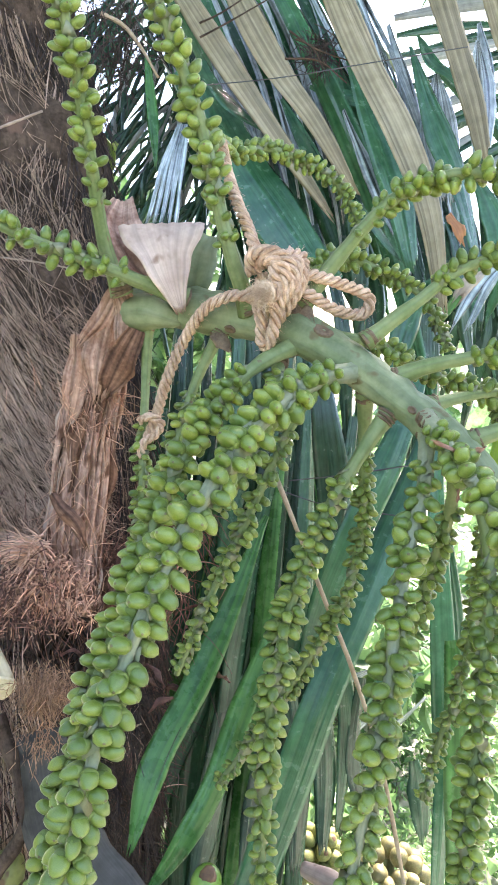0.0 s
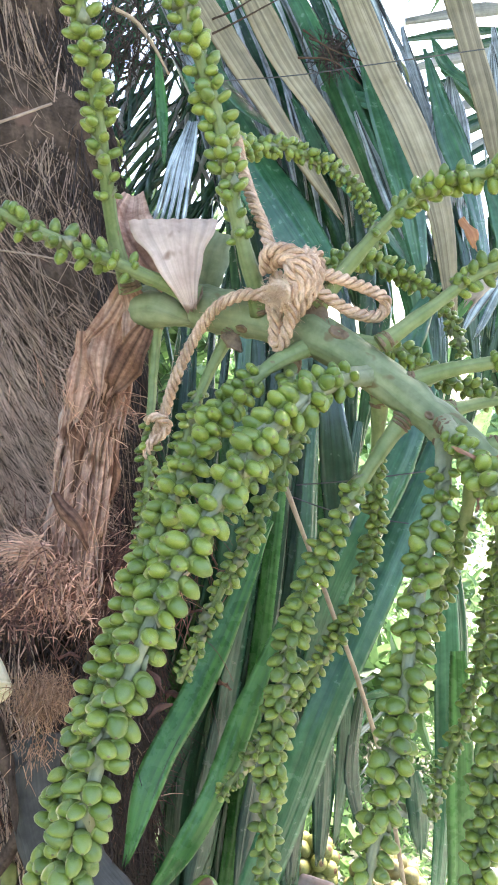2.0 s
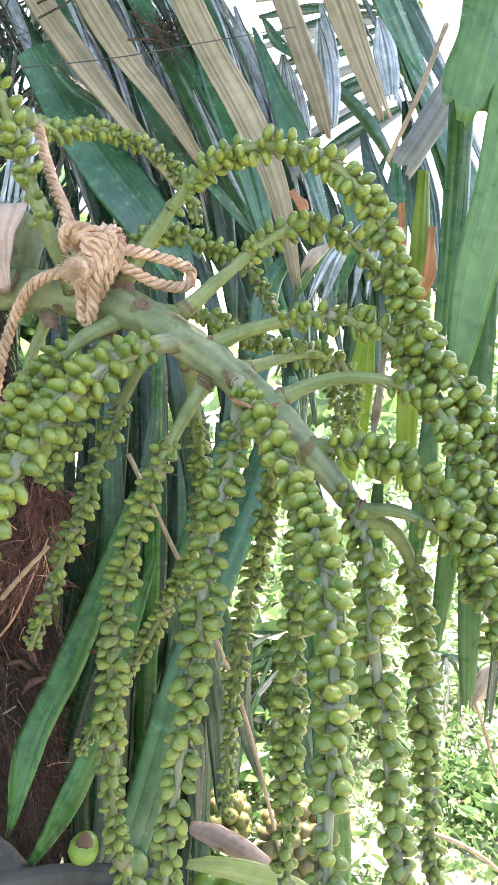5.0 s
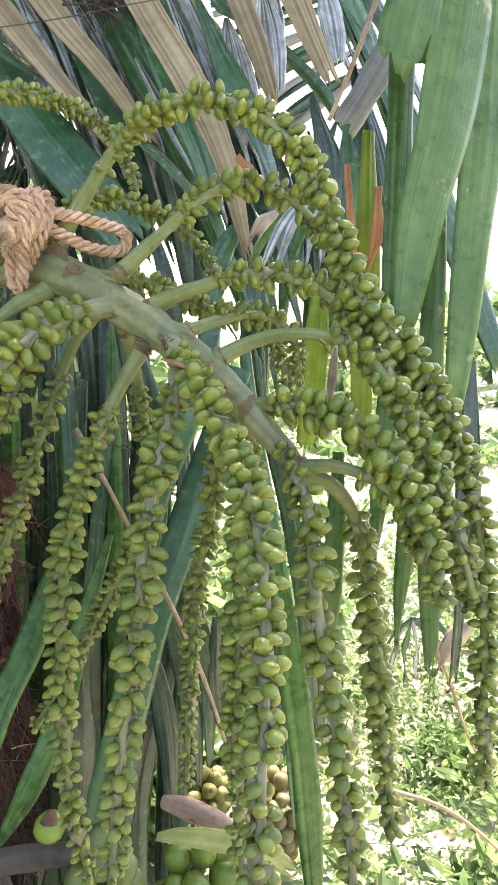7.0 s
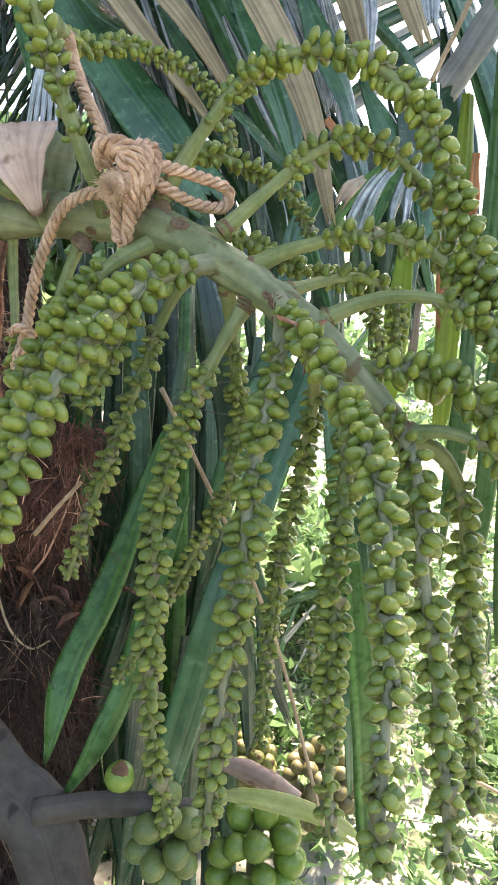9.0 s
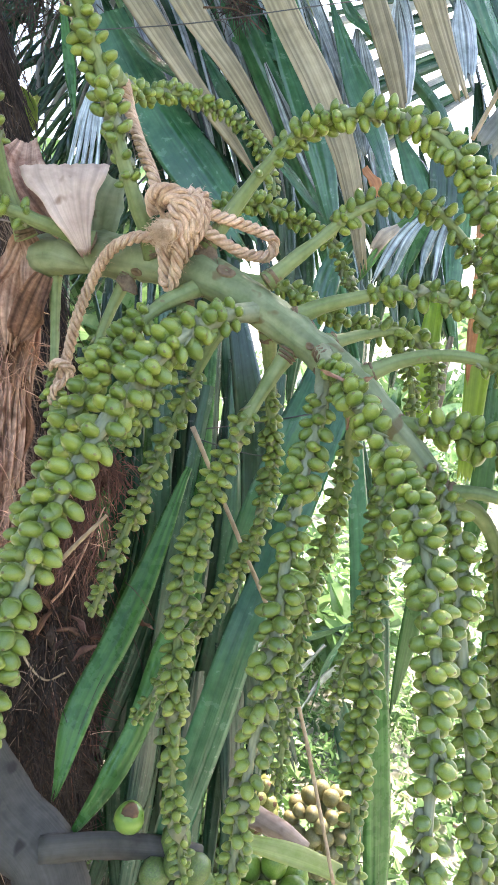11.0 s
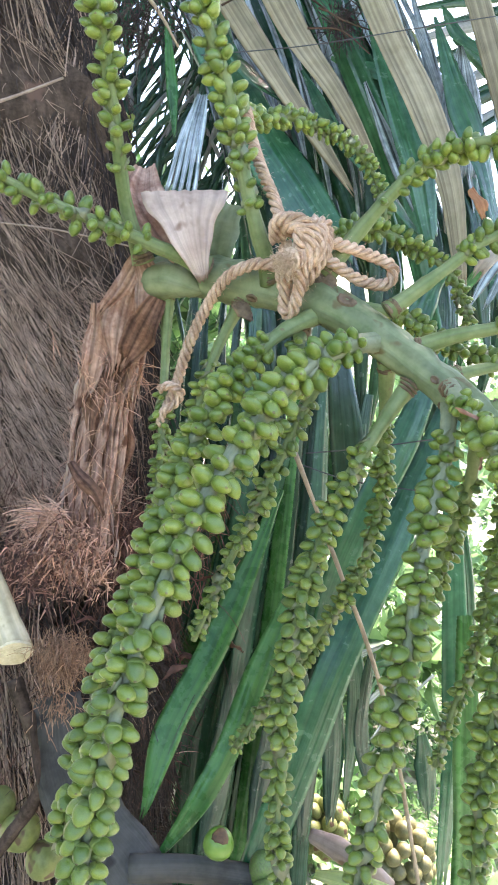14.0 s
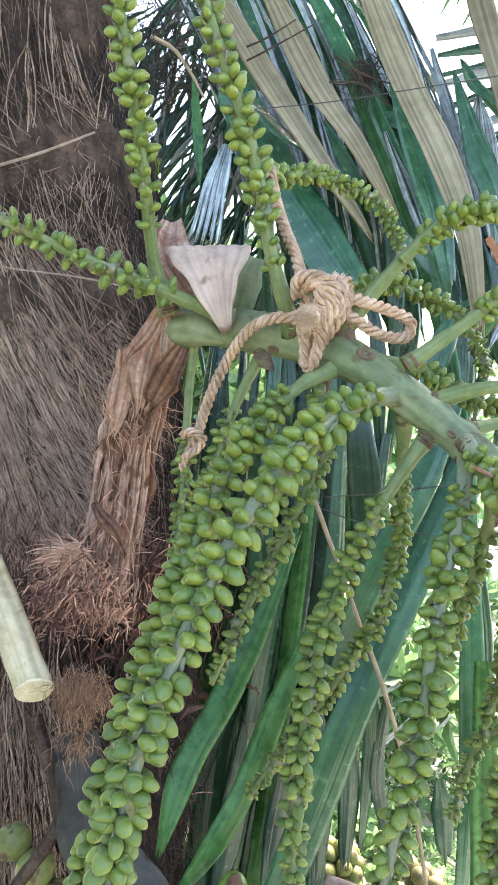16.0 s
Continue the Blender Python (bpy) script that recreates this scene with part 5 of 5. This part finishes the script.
leaflet(lower_frond, [(0.361, 0.985, 1.057), (0.380, 0.955, 0.919), (0.397, 0.916, 0.735), (0.409, 0.869, 0.505)], 0.05, LEAF_BRIGHT, seed=7, tip=0.6)
for _k in range(40):
    _x, _z = 0.0 + 0.0135 * _k + _r.uniform(-0.03, 0.03), _r.uniform(-0.1, 0.3)
    leaflet(lower_frond, [fan(_x + 0.1, 0.85 + _r.uniform(-.25, .1), _z), fan(_x + _r.uniform(0.0, 0.08), 1.3, _z), fan(_x - _r.uniform(0.0, 0.12), 1.75, _z), fan(_x - _r.uniform(0.0, 0.2), 2.15, _z - 0.1)],
            _r.uniform(0.04, 0.07), LEAF if _k % 7 else LEAF_BRIGHT, seed=200 + _k, twist=(_r.uniform(-40, 40), _r.uniform(-40, 40)), fold=0.3, tip=0.4)

for _k in range(7):
    _p, _a = np.array((0.426, 1.543, 0.681)) + [_r.uniform(-0.06, 0.12), 0, _r.uniform(-0.1, 0.1)], _r.uniform(0.3, 1.3)
    leaflet(lower_frond, [_p, _p + [-math.cos(_a) * 0.12, 0, -math.sin(_a) * 0.12], _p + [-math.cos(_a) * 0.22, 0, -math.sin(_a) * 0.26]], 0.03, LEAF_PAINTED_SHEEN if _k % 2 else LEAF_TEAL, seed=700 + _k, tip=0.1, rows=12, twist=(30, 60))

for _k, (_a, _b, _c, _w) in enumerate((((0.18, 1.257, 0.886), (0.226, 1.23, 0.696), (0.239, 1.199, 0.48), 0.05),
    ((0.233, 1.265, 0.926), (0.274, 1.236, 0.724), (0.268, 1.207, 0.529), 0.045),
    ((0.144, 1.244, 0.801), (0.175, 1.22, 0.633), (0.186, 1.192, 0.442), 0.05),
    ((0.29, 1.254, 0.84), (0.287, 1.228, 0.668), (0.324, 1.211, 0.546), 0.035),
    ((0.105, 1.234, 0.74), (0.102, 1.208, 0.568), (0.087, 1.182, 0.394), 0.06),
    ((0.011, 1.233, 0.752), (0.008, 1.207, 0.58), (-0.016, 1.178, 0.383), 0.06),
    ((0.406, 1.315, 1.231), (0.473, 1.275, 0.952), (0.508, 1.217, 0.555), 0.05),
    ((0.41, 1.231, 0.681), (0.428, 1.217, 0.603), (0.44, 1.204, 0.525), 0.045))):
    leaflet(lower_frond, [_a, _b, _c], _w, LEAF, seed=730 + _k, tip=0.35, fold=0.3, twist=(_r.uniform(-25, 25), _r.uniform(-25, 25)), rows=18)

side_frond = frond("palm_frond", "broad bright green palm leaflets with torn brown edges")
leaflet(side_frond, [(0.668, 0.995, 2.146), (0.604, 0.902, 1.884), (0.555, 0.845, 1.710), (0.513, 0.815, 1.578), (0.487, 0.792, 1.441)], 0.085, LEAF_SIDE, seed=1, tip=0.35)
leaflet(side_frond, [(0.746, 1.041, 2.182), (0.685, 0.979, 1.921), (0.652, 0.922, 1.711), (0.622, 0.888, 1.511), (0.596, 0.857, 1.334)], 0.075, LEAF_SIDE, seed=2, tip=0.4)
leaflet(side_frond, [(0.564, 1.037, 2.015), (0.545, 0.977, 1.799), (0.528, 0.937, 1.633), (0.515, 0.909, 1.479)], 0.045, LEAF_SIDE, seed=3, tip=0.6)
leaflet(side_frond, [(0.577, 0.930, 2.005), (0.535, 0.895, 1.897), (0.506, 0.879, 1.794)], 0.085, LEAF_SIDE, seed=4, tip=0.85, base=0.9, jag=0.03, taper=(0.8, 1.0))
leaflet(side_frond, [(0.590, 1.08, 1.95), (0.545, 1.052, 1.865), (0.505, 1.032, 1.80), (0.472, 1.022, 1.752)], 0.046, LEAF_GREY, seed=5, tip=0.95, base=0.9, jag=0.008, fold=0.3)
leaflet(side_frond, [(0.536, 1.096, 1.766), (0.528, 1.066, 1.609), (0.516, 1.032, 1.425), (0.512, 1.016, 1.237)], 0.05, LEAF_LIME, seed=6, tip=0.6)
leaflet(side_frond, [(0.477, 1.165, 1.542), (0.462, 1.135, 1.381), (0.437, 1.108, 1.221)], 0.05, LEAF_LIME, seed=7, tip=0.6)
leaflet(side_frond, [(0.626, 1.007, 1.647), (0.611, 0.974, 1.471), (0.599, 0.934, 1.205), (0.602, 0.895, 0.902)], 0.05, LEAF_SIDE, seed=8, tip=0.4)

leaflet(side_frond, [(0.491, 1.071, 1.706), (0.496, 1.047, 1.589), (0.499, 1.028, 1.388)], 0.018, LEAF_ORANGE, seed=9, tip=0.5, rows=12)
leaflet(side_frond, [(0.538, 1.045, 1.668), (0.532, 1.031, 1.587), (0.522, 1.034, 1.543)], 0.022, LEAF_ORANGE, seed=10, tip=0.3, rows=12)
leaflet(side_frond, [(0.505, 1.144, 1.462), (0.494, 1.130, 1.381), (0.485, 1.116, 1.301)], 0.016, LEAF_DRY, seed=11, tip=0.5, rows=12)
leaflet(side_frond, [(0.329, 1.207, 1.743), (0.347, 1.189, 1.716), (0.354, 1.184, 1.697)], 0.022, LEAF_ORANGE, seed=12, tip=0.5, rows=8)
leaflet(side_frond, [(0.400, 1.198, 1.647), (0.370, 1.177, 1.625), (0.352, 1.174, 1.595)], 0.026, LEAF_DRY, seed=13, tip=0.6, rows=8)

for _k, _p in enumerate((((0.623, 1.073, 1.404), (0.608, 1.026, 1.151), (0.578, 0.981, 0.899)), ((0.702, 1.105, 1.319), (0.687, 1.066, 1.104), (0.658, 1.028, 0.890)), ((0.614, 1.178, 1.462), (0.598, 1.132, 1.211), (0.567, 1.087, 0.959)), ((0.730, 1.072, 1.383), (0.714, 1.020, 1.106), (0.683, 0.971, 0.830)), ((0.526, 1.193, 1.200), (0.511, 1.150, 0.972), (0.479, 1.110, 0.743)))):
    leaflet(side_frond, _p, 0.045, LEAF if _k % 2 else LEAF_SIDE, seed=40 + _k, tip=0.3, twist=(-20, 30))

lime_shrub = thing("broad_leaved_plant", "lime green broad leaves showing between the fronds", "plant")
for _k, (_p, _q, _s) in enumerate((((0.642, 1.638, 2.293), (0.673, 1.598, 2.080), 0.07), ((0.715, 1.684, 2.297), (0.635, 1.616, 2.166), 0.05), ((-0.444, 1.869, 2.000), (-0.399, 1.845, 1.890), 0.05), ((-0.405, 1.915, 1.992), (-0.444, 1.850, 1.901), 0.04), ((-0.459, 1.854, 1.913), (-0.421, 1.837, 1.838), 0.04), ((0.616, 1.579, 2.189), (0.650, 1.549, 2.063), 0.05))):
    _p, _q = np.array(_p), np.array(_q)
    _g = Geo()
    leaf_blade(_g, [_p, (_p + _q) / 2 + [0, -0.01, 0.01], _q], _s, fold=0.2, ribs=3, base=0.3, tip=0.1, rows=10, seed=_k)
    part("leaf", _g, LEAF_LIME, lime_shrub)

far_frond = frond("thin_palm_frond", "dark narrow-leaved palm frond against the bright sky")
for _k in range(250):
    _x, _y = _r.uniform(-0.12, 0.42), _r.uniform(-0.55, 0.4)
    _a = _r.gauss(1.05, 0.45)
    _l = _r.uniform(0.2, 0.5)
    leaflet(far_frond, [fan(_x, _y, 0.5), fan(_x - math.cos(_a) * _l * 0.5, _y + math.sin(_a) * _l * 0.5, 0.45), fan(_x - math.cos(_a) * _l, _y + math.sin(_a) * _l + 0.04, 0.5)], _r.uniform(0.009, 0.022), LEAF if _k % 5 else LEAF_GREY, seed=300 + _k, rows=10, across=1, fold=0.4, tip=0.1)


fibre_tuft(far_frond, (-0.324, 1.524, 2.086), (0.3, -0.2, -0.5), 0.05, 170, 0.1, 0.0012, FIBRE_DARK, 52, "brown_tangle")
fibre_tuft(far_frond, (-0.386, 1.592, 2.215), (0.3, -0.2, -0.5), 0.05, 120, 0.1, 0.0012, FIBRE_DARK, 53, "brown_tangle")
leaflet(far_frond, [(-0.257, 1.469, 2.049), (-0.239, 1.454, 1.944), (-0.222, 1.437, 1.827)], 0.024, LEAF_BRIGHT, seed=61, tip=0.1, rows=12, twist=(20, -20))

for _k in range(18):
    _x, _y, _l = _r.uniform(0.84, 1.16), _r.uniform(0.26, 0.45), _r.uniform(0.35, 0.6)
    leaflet(upper_frond, [fan(_x, _y, 0.3), fan(_x + _r.uniform(-0.02, 0.06), _y + _l * 0.5, 0.3), fan(_x + _r.uniform(-0.06, 0.1), _y + _l, 0.35)], _r.uniform(0.04, 0.07), LEAF if _k % 4 else LEAF_TEAL, seed=870 + _k, twist=(_r.uniform(-50, 50), _r.uniform(-50, 50)), base=0.15, fold=0.4, tip=0.3, rows=14)

sky_frond = frond("thin_palm_frond", "narrow dark leaflets in a row against the white sky")
GAP_A, GAP_B, GAP_C = np.array((0.373, 2.298, 2.548)), np.array((0.8, 2.282, 2.586)), np.array((0.49, 2.201, 1.991))
_g = Geo()
tube(_g, spline([GAP_A * 1.3 - GAP_B * 0.3, GAP_A * 0.9 + GAP_B * 0.1 + (GAP_C - GAP_A) * 0.5, GAP_C], 12), 0.01, 7)
part("rib", _g, STALK, sky_frond)
for _k in range(13):
    _u, _d = (_k + _r.uniform(-0.3, 0.3)) / 12, 0.1 + 0.03 * _k + _r.uniform(-0.06, 0.06)
    _p, _q = GAP_A + (GAP_C - GAP_A) * (_u * 1.1 + 0.02), (GAP_B - GAP_A) * 1.1 - (GAP_C - GAP_A) * _d
    leaflet(sky_frond, [_p, _p + _q * 0.5 + [0, 0, 0.01], _p + _q + [0, 0, -0.03 * _r.random()]], _r.uniform(0.02, 0.045), LEAF if _k % 3 else LEAF_GREY, seed=800 + _k, rows=10, across=2, fold=0.3, tip=0.2, twist=(_r.uniform(-30, 30), _r.uniform(-30, 30)))
# broad ribbed blades, some with a white sky sheen put into their colour, and dark leaf stubs between the pale ones
for _k, (_a, _b, _c, _w, _m) in enumerate((((0.354, 1.535, 2.095), (0.377, 1.513, 1.965), (0.399, 1.491, 1.835), 0.09, LEAF_PAINTED_SHEEN),
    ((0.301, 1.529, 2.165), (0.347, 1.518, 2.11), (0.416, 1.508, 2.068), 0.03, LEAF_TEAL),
    ((-0.125, 1.578, 2.079), (-0.075, 1.561, 1.992), (-0.011, 1.541, 1.888), 0.07, LEAF_PAINTED_SHEEN),
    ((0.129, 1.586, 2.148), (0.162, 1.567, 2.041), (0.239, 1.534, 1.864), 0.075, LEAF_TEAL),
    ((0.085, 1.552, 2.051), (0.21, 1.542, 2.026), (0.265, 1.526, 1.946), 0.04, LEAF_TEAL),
    ((0.157, 1.488, 1.991), (0.227, 1.463, 1.858), (0.283, 1.442, 1.746), 0.03, LEAF_PAINTED_SHEEN),
    ((0.438, 1.561, 2.215), (0.464, 1.546, 2.133), (0.469, 1.528, 2.024), 0.035, LEAF_PAINTED_SHEEN),
    ((0.246, 1.579, 2.203), (0.293, 1.557, 2.085), (0.343, 1.528, 1.919), 0.035, LEAF_PAINTED_SHEEN),
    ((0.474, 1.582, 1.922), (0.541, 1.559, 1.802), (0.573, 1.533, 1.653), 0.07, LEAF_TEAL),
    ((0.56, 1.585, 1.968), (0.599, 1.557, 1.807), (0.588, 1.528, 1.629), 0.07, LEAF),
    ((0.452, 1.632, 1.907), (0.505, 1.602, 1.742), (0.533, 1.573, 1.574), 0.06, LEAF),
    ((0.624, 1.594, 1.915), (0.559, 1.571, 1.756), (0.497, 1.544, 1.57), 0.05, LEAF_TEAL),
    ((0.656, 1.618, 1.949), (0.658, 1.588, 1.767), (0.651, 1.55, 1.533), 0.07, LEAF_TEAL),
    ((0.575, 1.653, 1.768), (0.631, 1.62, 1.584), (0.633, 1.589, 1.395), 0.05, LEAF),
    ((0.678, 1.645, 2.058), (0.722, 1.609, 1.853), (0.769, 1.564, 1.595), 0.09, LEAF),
    ((0.423, 1.499, 2.152), (0.441, 1.476, 2.047), (0.449, 1.449, 1.918), 0.07, LEAF_PAINTED_SHEEN),
    ((0.556, 1.503, 2.174), (0.578, 1.483, 2.091), (0.587, 1.463, 1.996), 0.06, LEAF_PAINTED_SHEEN))):
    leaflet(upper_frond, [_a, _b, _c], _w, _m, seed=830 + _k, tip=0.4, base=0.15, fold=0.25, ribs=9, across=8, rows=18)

# ---- sticks, strings ----
def stick(name, label, category, points, radius, mat, end=0.6):
    line = spline(points, 30)
    g = Geo()
    tube(g, line, radius * np.linspace(1, end, 30), 7, wobble=0.12)
    return tagged(part(name, g, mat), label, category)


stick("dry_twig", "thin dry leaf rib hanging among the strands", "twig", [(0.056, 0.908, 1.308), (0.098, 0.889, 1.226), (0.140, 0.859, 1.144), (0.181, 0.840, 1.063), (0.225, 0.816, 0.955), (0.262, 0.788, 0.827), (0.296, 0.761, 0.698)], 0.0034, TWIG, 0.8)
stick("dry_twig", "pale dry leaf rib leaning among the fronds", "twig", [(0.537, 1.054, 1.974), (0.483, 1.017, 1.847), (0.441, 1.006, 1.753)], 0.0045, TWIG, 0.8)
stick("dry_twig", "reddish dry twig sticking out of the trunk fibres", "twig", [(-0.135, 0.952, 1.073), (-0.097, 0.937, 1.121), (-0.061, 0.931, 1.162)], 0.004, TWIG, 0.7)
stick("dry_twig", "thin bare brown twig above the sunlit ground plants", "twig", [(0.646, 1.131, 0.478), (0.727, 1.113, 0.454), (0.806, 1.109, 0.398), (0.903, 1.105, 0.303)], 0.005, TWIG, 0.6)
stick("dry_twig", "thin bare brown twig above the sunlit ground plants", "twig", [(0.717, 1.136, 0.811), (0.753, 1.123, 0.727), (0.793, 1.113, 0.612), (0.847, 1.104, 0.507)], 0.004, TWIG, 0.6)
dry_leaf = frond("dry_leaf", "curled pale brown dry leaf caught on a twig", "leaf")
leaflet(dry_leaf, [(0.804, 1.130, 0.851), (0.764, 1.119, 0.816), (0.732, 1.123, 0.761)], 0.05, LEAF_DRY, seed=4, tip=0.3, base=0.3, rows=10, fold=0.5)
grey_fern = frond("drooping_leaf", "drooping grey-green leaflets above the ground plants", "leaf")
for _k in range(7):
    _p = np.array((0.699, 1.195, 0.834))
    leaflet(grey_fern, [_p, _p + [-0.05 + 0.02 * _k, 0.0, -0.05 + 0.004 * _k], _p + [-0.07 + 0.03 * _k, 0.01, -0.15 + 0.008 * abs(_k - 3)]], 0.017, LEAF_PAINTED_SHEEN if _k % 2 else LEAF_TEAL, seed=60 + _k, tip=0.2, rows=10, twist=(20, 50))
stick("dead_root", "brown fibrous root hanging over the old leaf base", "root", [(-0.317, 0.887, 0.928), (-0.280, 0.868, 0.863), (-0.255, 0.860, 0.807), (-0.275, 0.851, 0.747), (-0.317, 0.839, 0.675)], 0.012, BARK, 0.8)
stick("dead_root", "thin curled root among the trunk fibres", "root", [(-0.197, 0.959, 0.975), (-0.175, 0.938, 0.923), (-0.142, 0.926, 0.896), (-0.113, 0.931, 0.906)], 0.0022, TWIG, 0.7)
stick("dead_root", "thin dry rootlet among the trunk fibres", "root", [(-0.151, 0.979, 0.993), (-0.117, 0.975, 1.043), (-0.073, 1.002, 1.153)], 0.0022, FIBRE_ORANGE, 0.5)
for _p in ([(-0.147, 1.387, 2.088), (-0.107, 1.392, 2.112), (-0.057, 1.4, 2.152)],
           [(-0.144, 1.383, 2.061), (-0.094, 1.389, 2.094), (-0.023, 1.4, 2.145)],
           [(0.027, 1.391, 2.091), (0.086, 1.387, 2.06), (0.165, 1.385, 2.042)],
           [(0.023, 1.382, 2.037), (0.088, 1.383, 2.039), (0.147, 1.378, 2.002)],
           [(0.04, 1.389, 2.077), (0.074, 1.388, 2.064), (0.102, 1.38, 2.019)]):
    stick("dry_twig", "thin dark bare twig caught among the hanging fronds", "twig", _p, 0.002, BARK, 0.6)
fibre_tuft(upper_frond, (0.092, 1.475, 2.097), (0.2, -0.2, -0.4), 0.022, 160, 0.05, 0.0012, FIBRE_DARK, 49, "brown_tangle")
stick("dry_twig", "curved dry brown leaf rib hanging beside the trunk", "twig", [(-0.359, 1.478, 2.127), (-0.312, 1.477, 2.108), (-0.271, 1.471, 2.065), (-0.232, 1.464, 2.01)], 0.005, TWIG, 0.5)
stick("string", "dark thin string stretched across the fronds", "string", [(-0.146, 1.136, 1.884), (0.013, 1.151, 1.918), (0.154, 1.156, 1.954), (0.319, 1.183, 2.004)], 0.0009, WIRE, 1)
stick("string", "dark thin string among the hanging strands", "string", [(0.076, 0.949, 1.299), (0.156, 0.951, 1.314), (0.259, 0.954, 1.338)], 0.001, WIRE, 1)
stick("string", "dark thin string among the hanging strands", "string", [(0.071, 0.956, 1.280), (0.147, 0.953, 1.264), (0.246, 0.953, 1.259)], 0.001, WIRE, 1)
stick("dry_twig", "thin brown dry twig lying across the trunk fibres", "twig", [(-0.54, 1.06, 1.727), (-0.449, 1.1, 1.775), (-0.367, 1.151, 1.834)], 0.0028, THREAD, 0.7)
stick("thread", "pale stray fibre stretched over the trunk", "fibre", [(-0.595, 1.023, 1.594), (-0.439, 0.991, 1.584), (-0.313, 0.980, 1.580), (-0.188, 0.968, 1.565)], 0.0013, THREAD, 1)


# ---- fruit below ----
def fruit(name, label, centre, size, mat, aim=(0.2, -0.5, 0.6), cap=True, seed=0):
    r = random.Random(seed)
    ob = new(name)
    v, f = lathe([(0.0, 0.1), (0.06, 0.3), (0.22, 0.46), (0.45, 0.52), (0.68, 0.49), (0.86, 0.36), (0.96, 0.16), (0.98, 0.03)], 14, 3, 0.04)
    part("flesh", Geo().add((v - [0, 0, 0.5]) * size, f), mat, ob)
    if cap:
        v, f = lathe([(0.88, 0.3), (0.955, 0.24), (0.985, 0.15), (0.995, 0.03)], 12, 3, 0.1)
        part("cap", Geo().add((v - [0, 0, 0.5]) * size, f), FRUIT_CAP, ob, "brown dried cap")
    ob.matrix_basis = Matrix.Translation(centre) @ Vector(aim).to_track_quat("Z", "Y").to_matrix().to_4x4() @ pose(0, 0, 0, 0, 0, r.uniform(0, 360))
    return tagged(ob, label, "fruit")


fruit("palm_fruit", "round green palm fruit with a brown cap", (0.006, 0.789, 0.775), 0.041, FRUIT_GREEN, (0.1, -0.3, 0.9))


def bunch(name, label, group, centre, spread, count, size, mat, seed, aim=(0, -0.6, 0.3)):
    """A packed bunch of palm fruit on a short hidden stalk."""
    r = random.Random(seed)
    ob = thing(name, label, "fruit bunch")
    g = Geo()
    c = np.array(centre)
    tube(g, spline([c + [0, 0.03, spread[2] * 0.7], c + [0, 0.02, 0.0], c + [0, 0.02, -spread[2]]], 10), 0.014, 8, wobble=0.1)
    part("stalk", g, STALK, ob)
    v, f = lathe([(0.0, 0.1), (0.06, 0.3), (0.22, 0.46), (0.45, 0.52), (0.68, 0.49), (0.86, 0.36), (0.96, 0.16), (0.98, 0.03)], 12, 3, 0.05)
    rings = [0] * (12 * 6) + [1] * 12 + [0, 1]
    me = Geo().add((v - [0, 0, 0.5]), f, rings).mesh("fruit", [mat, FRUIT_CAP if mat == FRUIT_OLIVE else mat])
    put = []
    for _ in range(count * 30):
        a, b = r.uniform(0, 6.28), r.uniform(-1, 1)
        d = np.array([math.cos(a) * math.sqrt(1 - b * b), math.sin(a) * math.sqrt(1 - b * b), b])
        p = c + d * np.array(spread)
        if d[1] > 0.45 or any(np.linalg.norm(p - q) < size * 0.7 for q in put):
            continue
        put.append(p)
        o = part("fruit", me, None, ob)
        k = size * r.uniform(0.88, 1.1)
        o.matrix_basis = Matrix.Translation(p) @ Vector(d + np.array(aim) * 0.4).to_track_quat("Z", "Y").to_matrix().to_4x4() @ Matrix.Diagonal((k * 0.92, k * 0.92, k * 1.12, 1))
        if len(put) >= count:
            break
    return ob


bunch("fruit_bunch", "packed bunch of brownish ripe palm fruit", "", (0.455, 1.424, 0.202), (0.085, 0.07, 0.105), 80, 0.043, FRUIT_BROWN, 3)
bunch("fruit_bunch", "small bunch of pale olive palm fruit with dusty caps", "", (0.272, 1.444, 0.268), (0.05, 0.05, 0.06), 22, 0.04, FRUIT_OLIVE, 6)
bunch("fruit_bunch", "bunch of large green palm fruit below the strands", "", (0.208, 0.811, 0.591), (0.06, 0.045, 0.09), 24, 0.043, FRUIT_GREEN, 4)
bunch("fruit_bunch", "small bunch of dull green palm fruit hanging in shade", "", (0.070, 0.789, 0.669), (0.038, 0.03, 0.07), 11, 0.042, FRUIT_DULL, 5)
for _k, (_p, _s) in enumerate((((-0.301, 0.899, 0.662), 0.06), ((-0.346, 0.918, 0.688), 0.056), ((-0.257, 0.879, 0.633), 0.056))):
    tagged(fruit("palm_fruit", "olive brown palm fruit at the foot of the trunk", _p, _s, FRUIT_OLIVE, (0.1, -0.3, -0.9), cap=False, seed=_k), group="fallen palm fruit")
cut_stalk("cut_leaf_stalk", "pinkish-brown cut stalk end above the fruit bunch", [(0.165, 0.970, 0.645), (0.205, 0.937, 0.654), (0.250, 0.910, 0.648), (0.286, 0.893, 0.634)], [0.012, 0.02, 0.018, 0.01], BRACT, None)
yellow_frond = frond("fallen_leaf", "yellow-green leaf strip lying over the fruit", "leaf")
leaflet(yellow_frond, [(0.151, 0.830, 0.703), (0.191, 0.808, 0.717), (0.248, 0.792, 0.715), (0.302, 0.774, 0.704), (0.340, 0.759, 0.686)], 0.03, LEAF_YELLOW, seed=1, tip=0.7, face=(0, -0.6, 0.8))
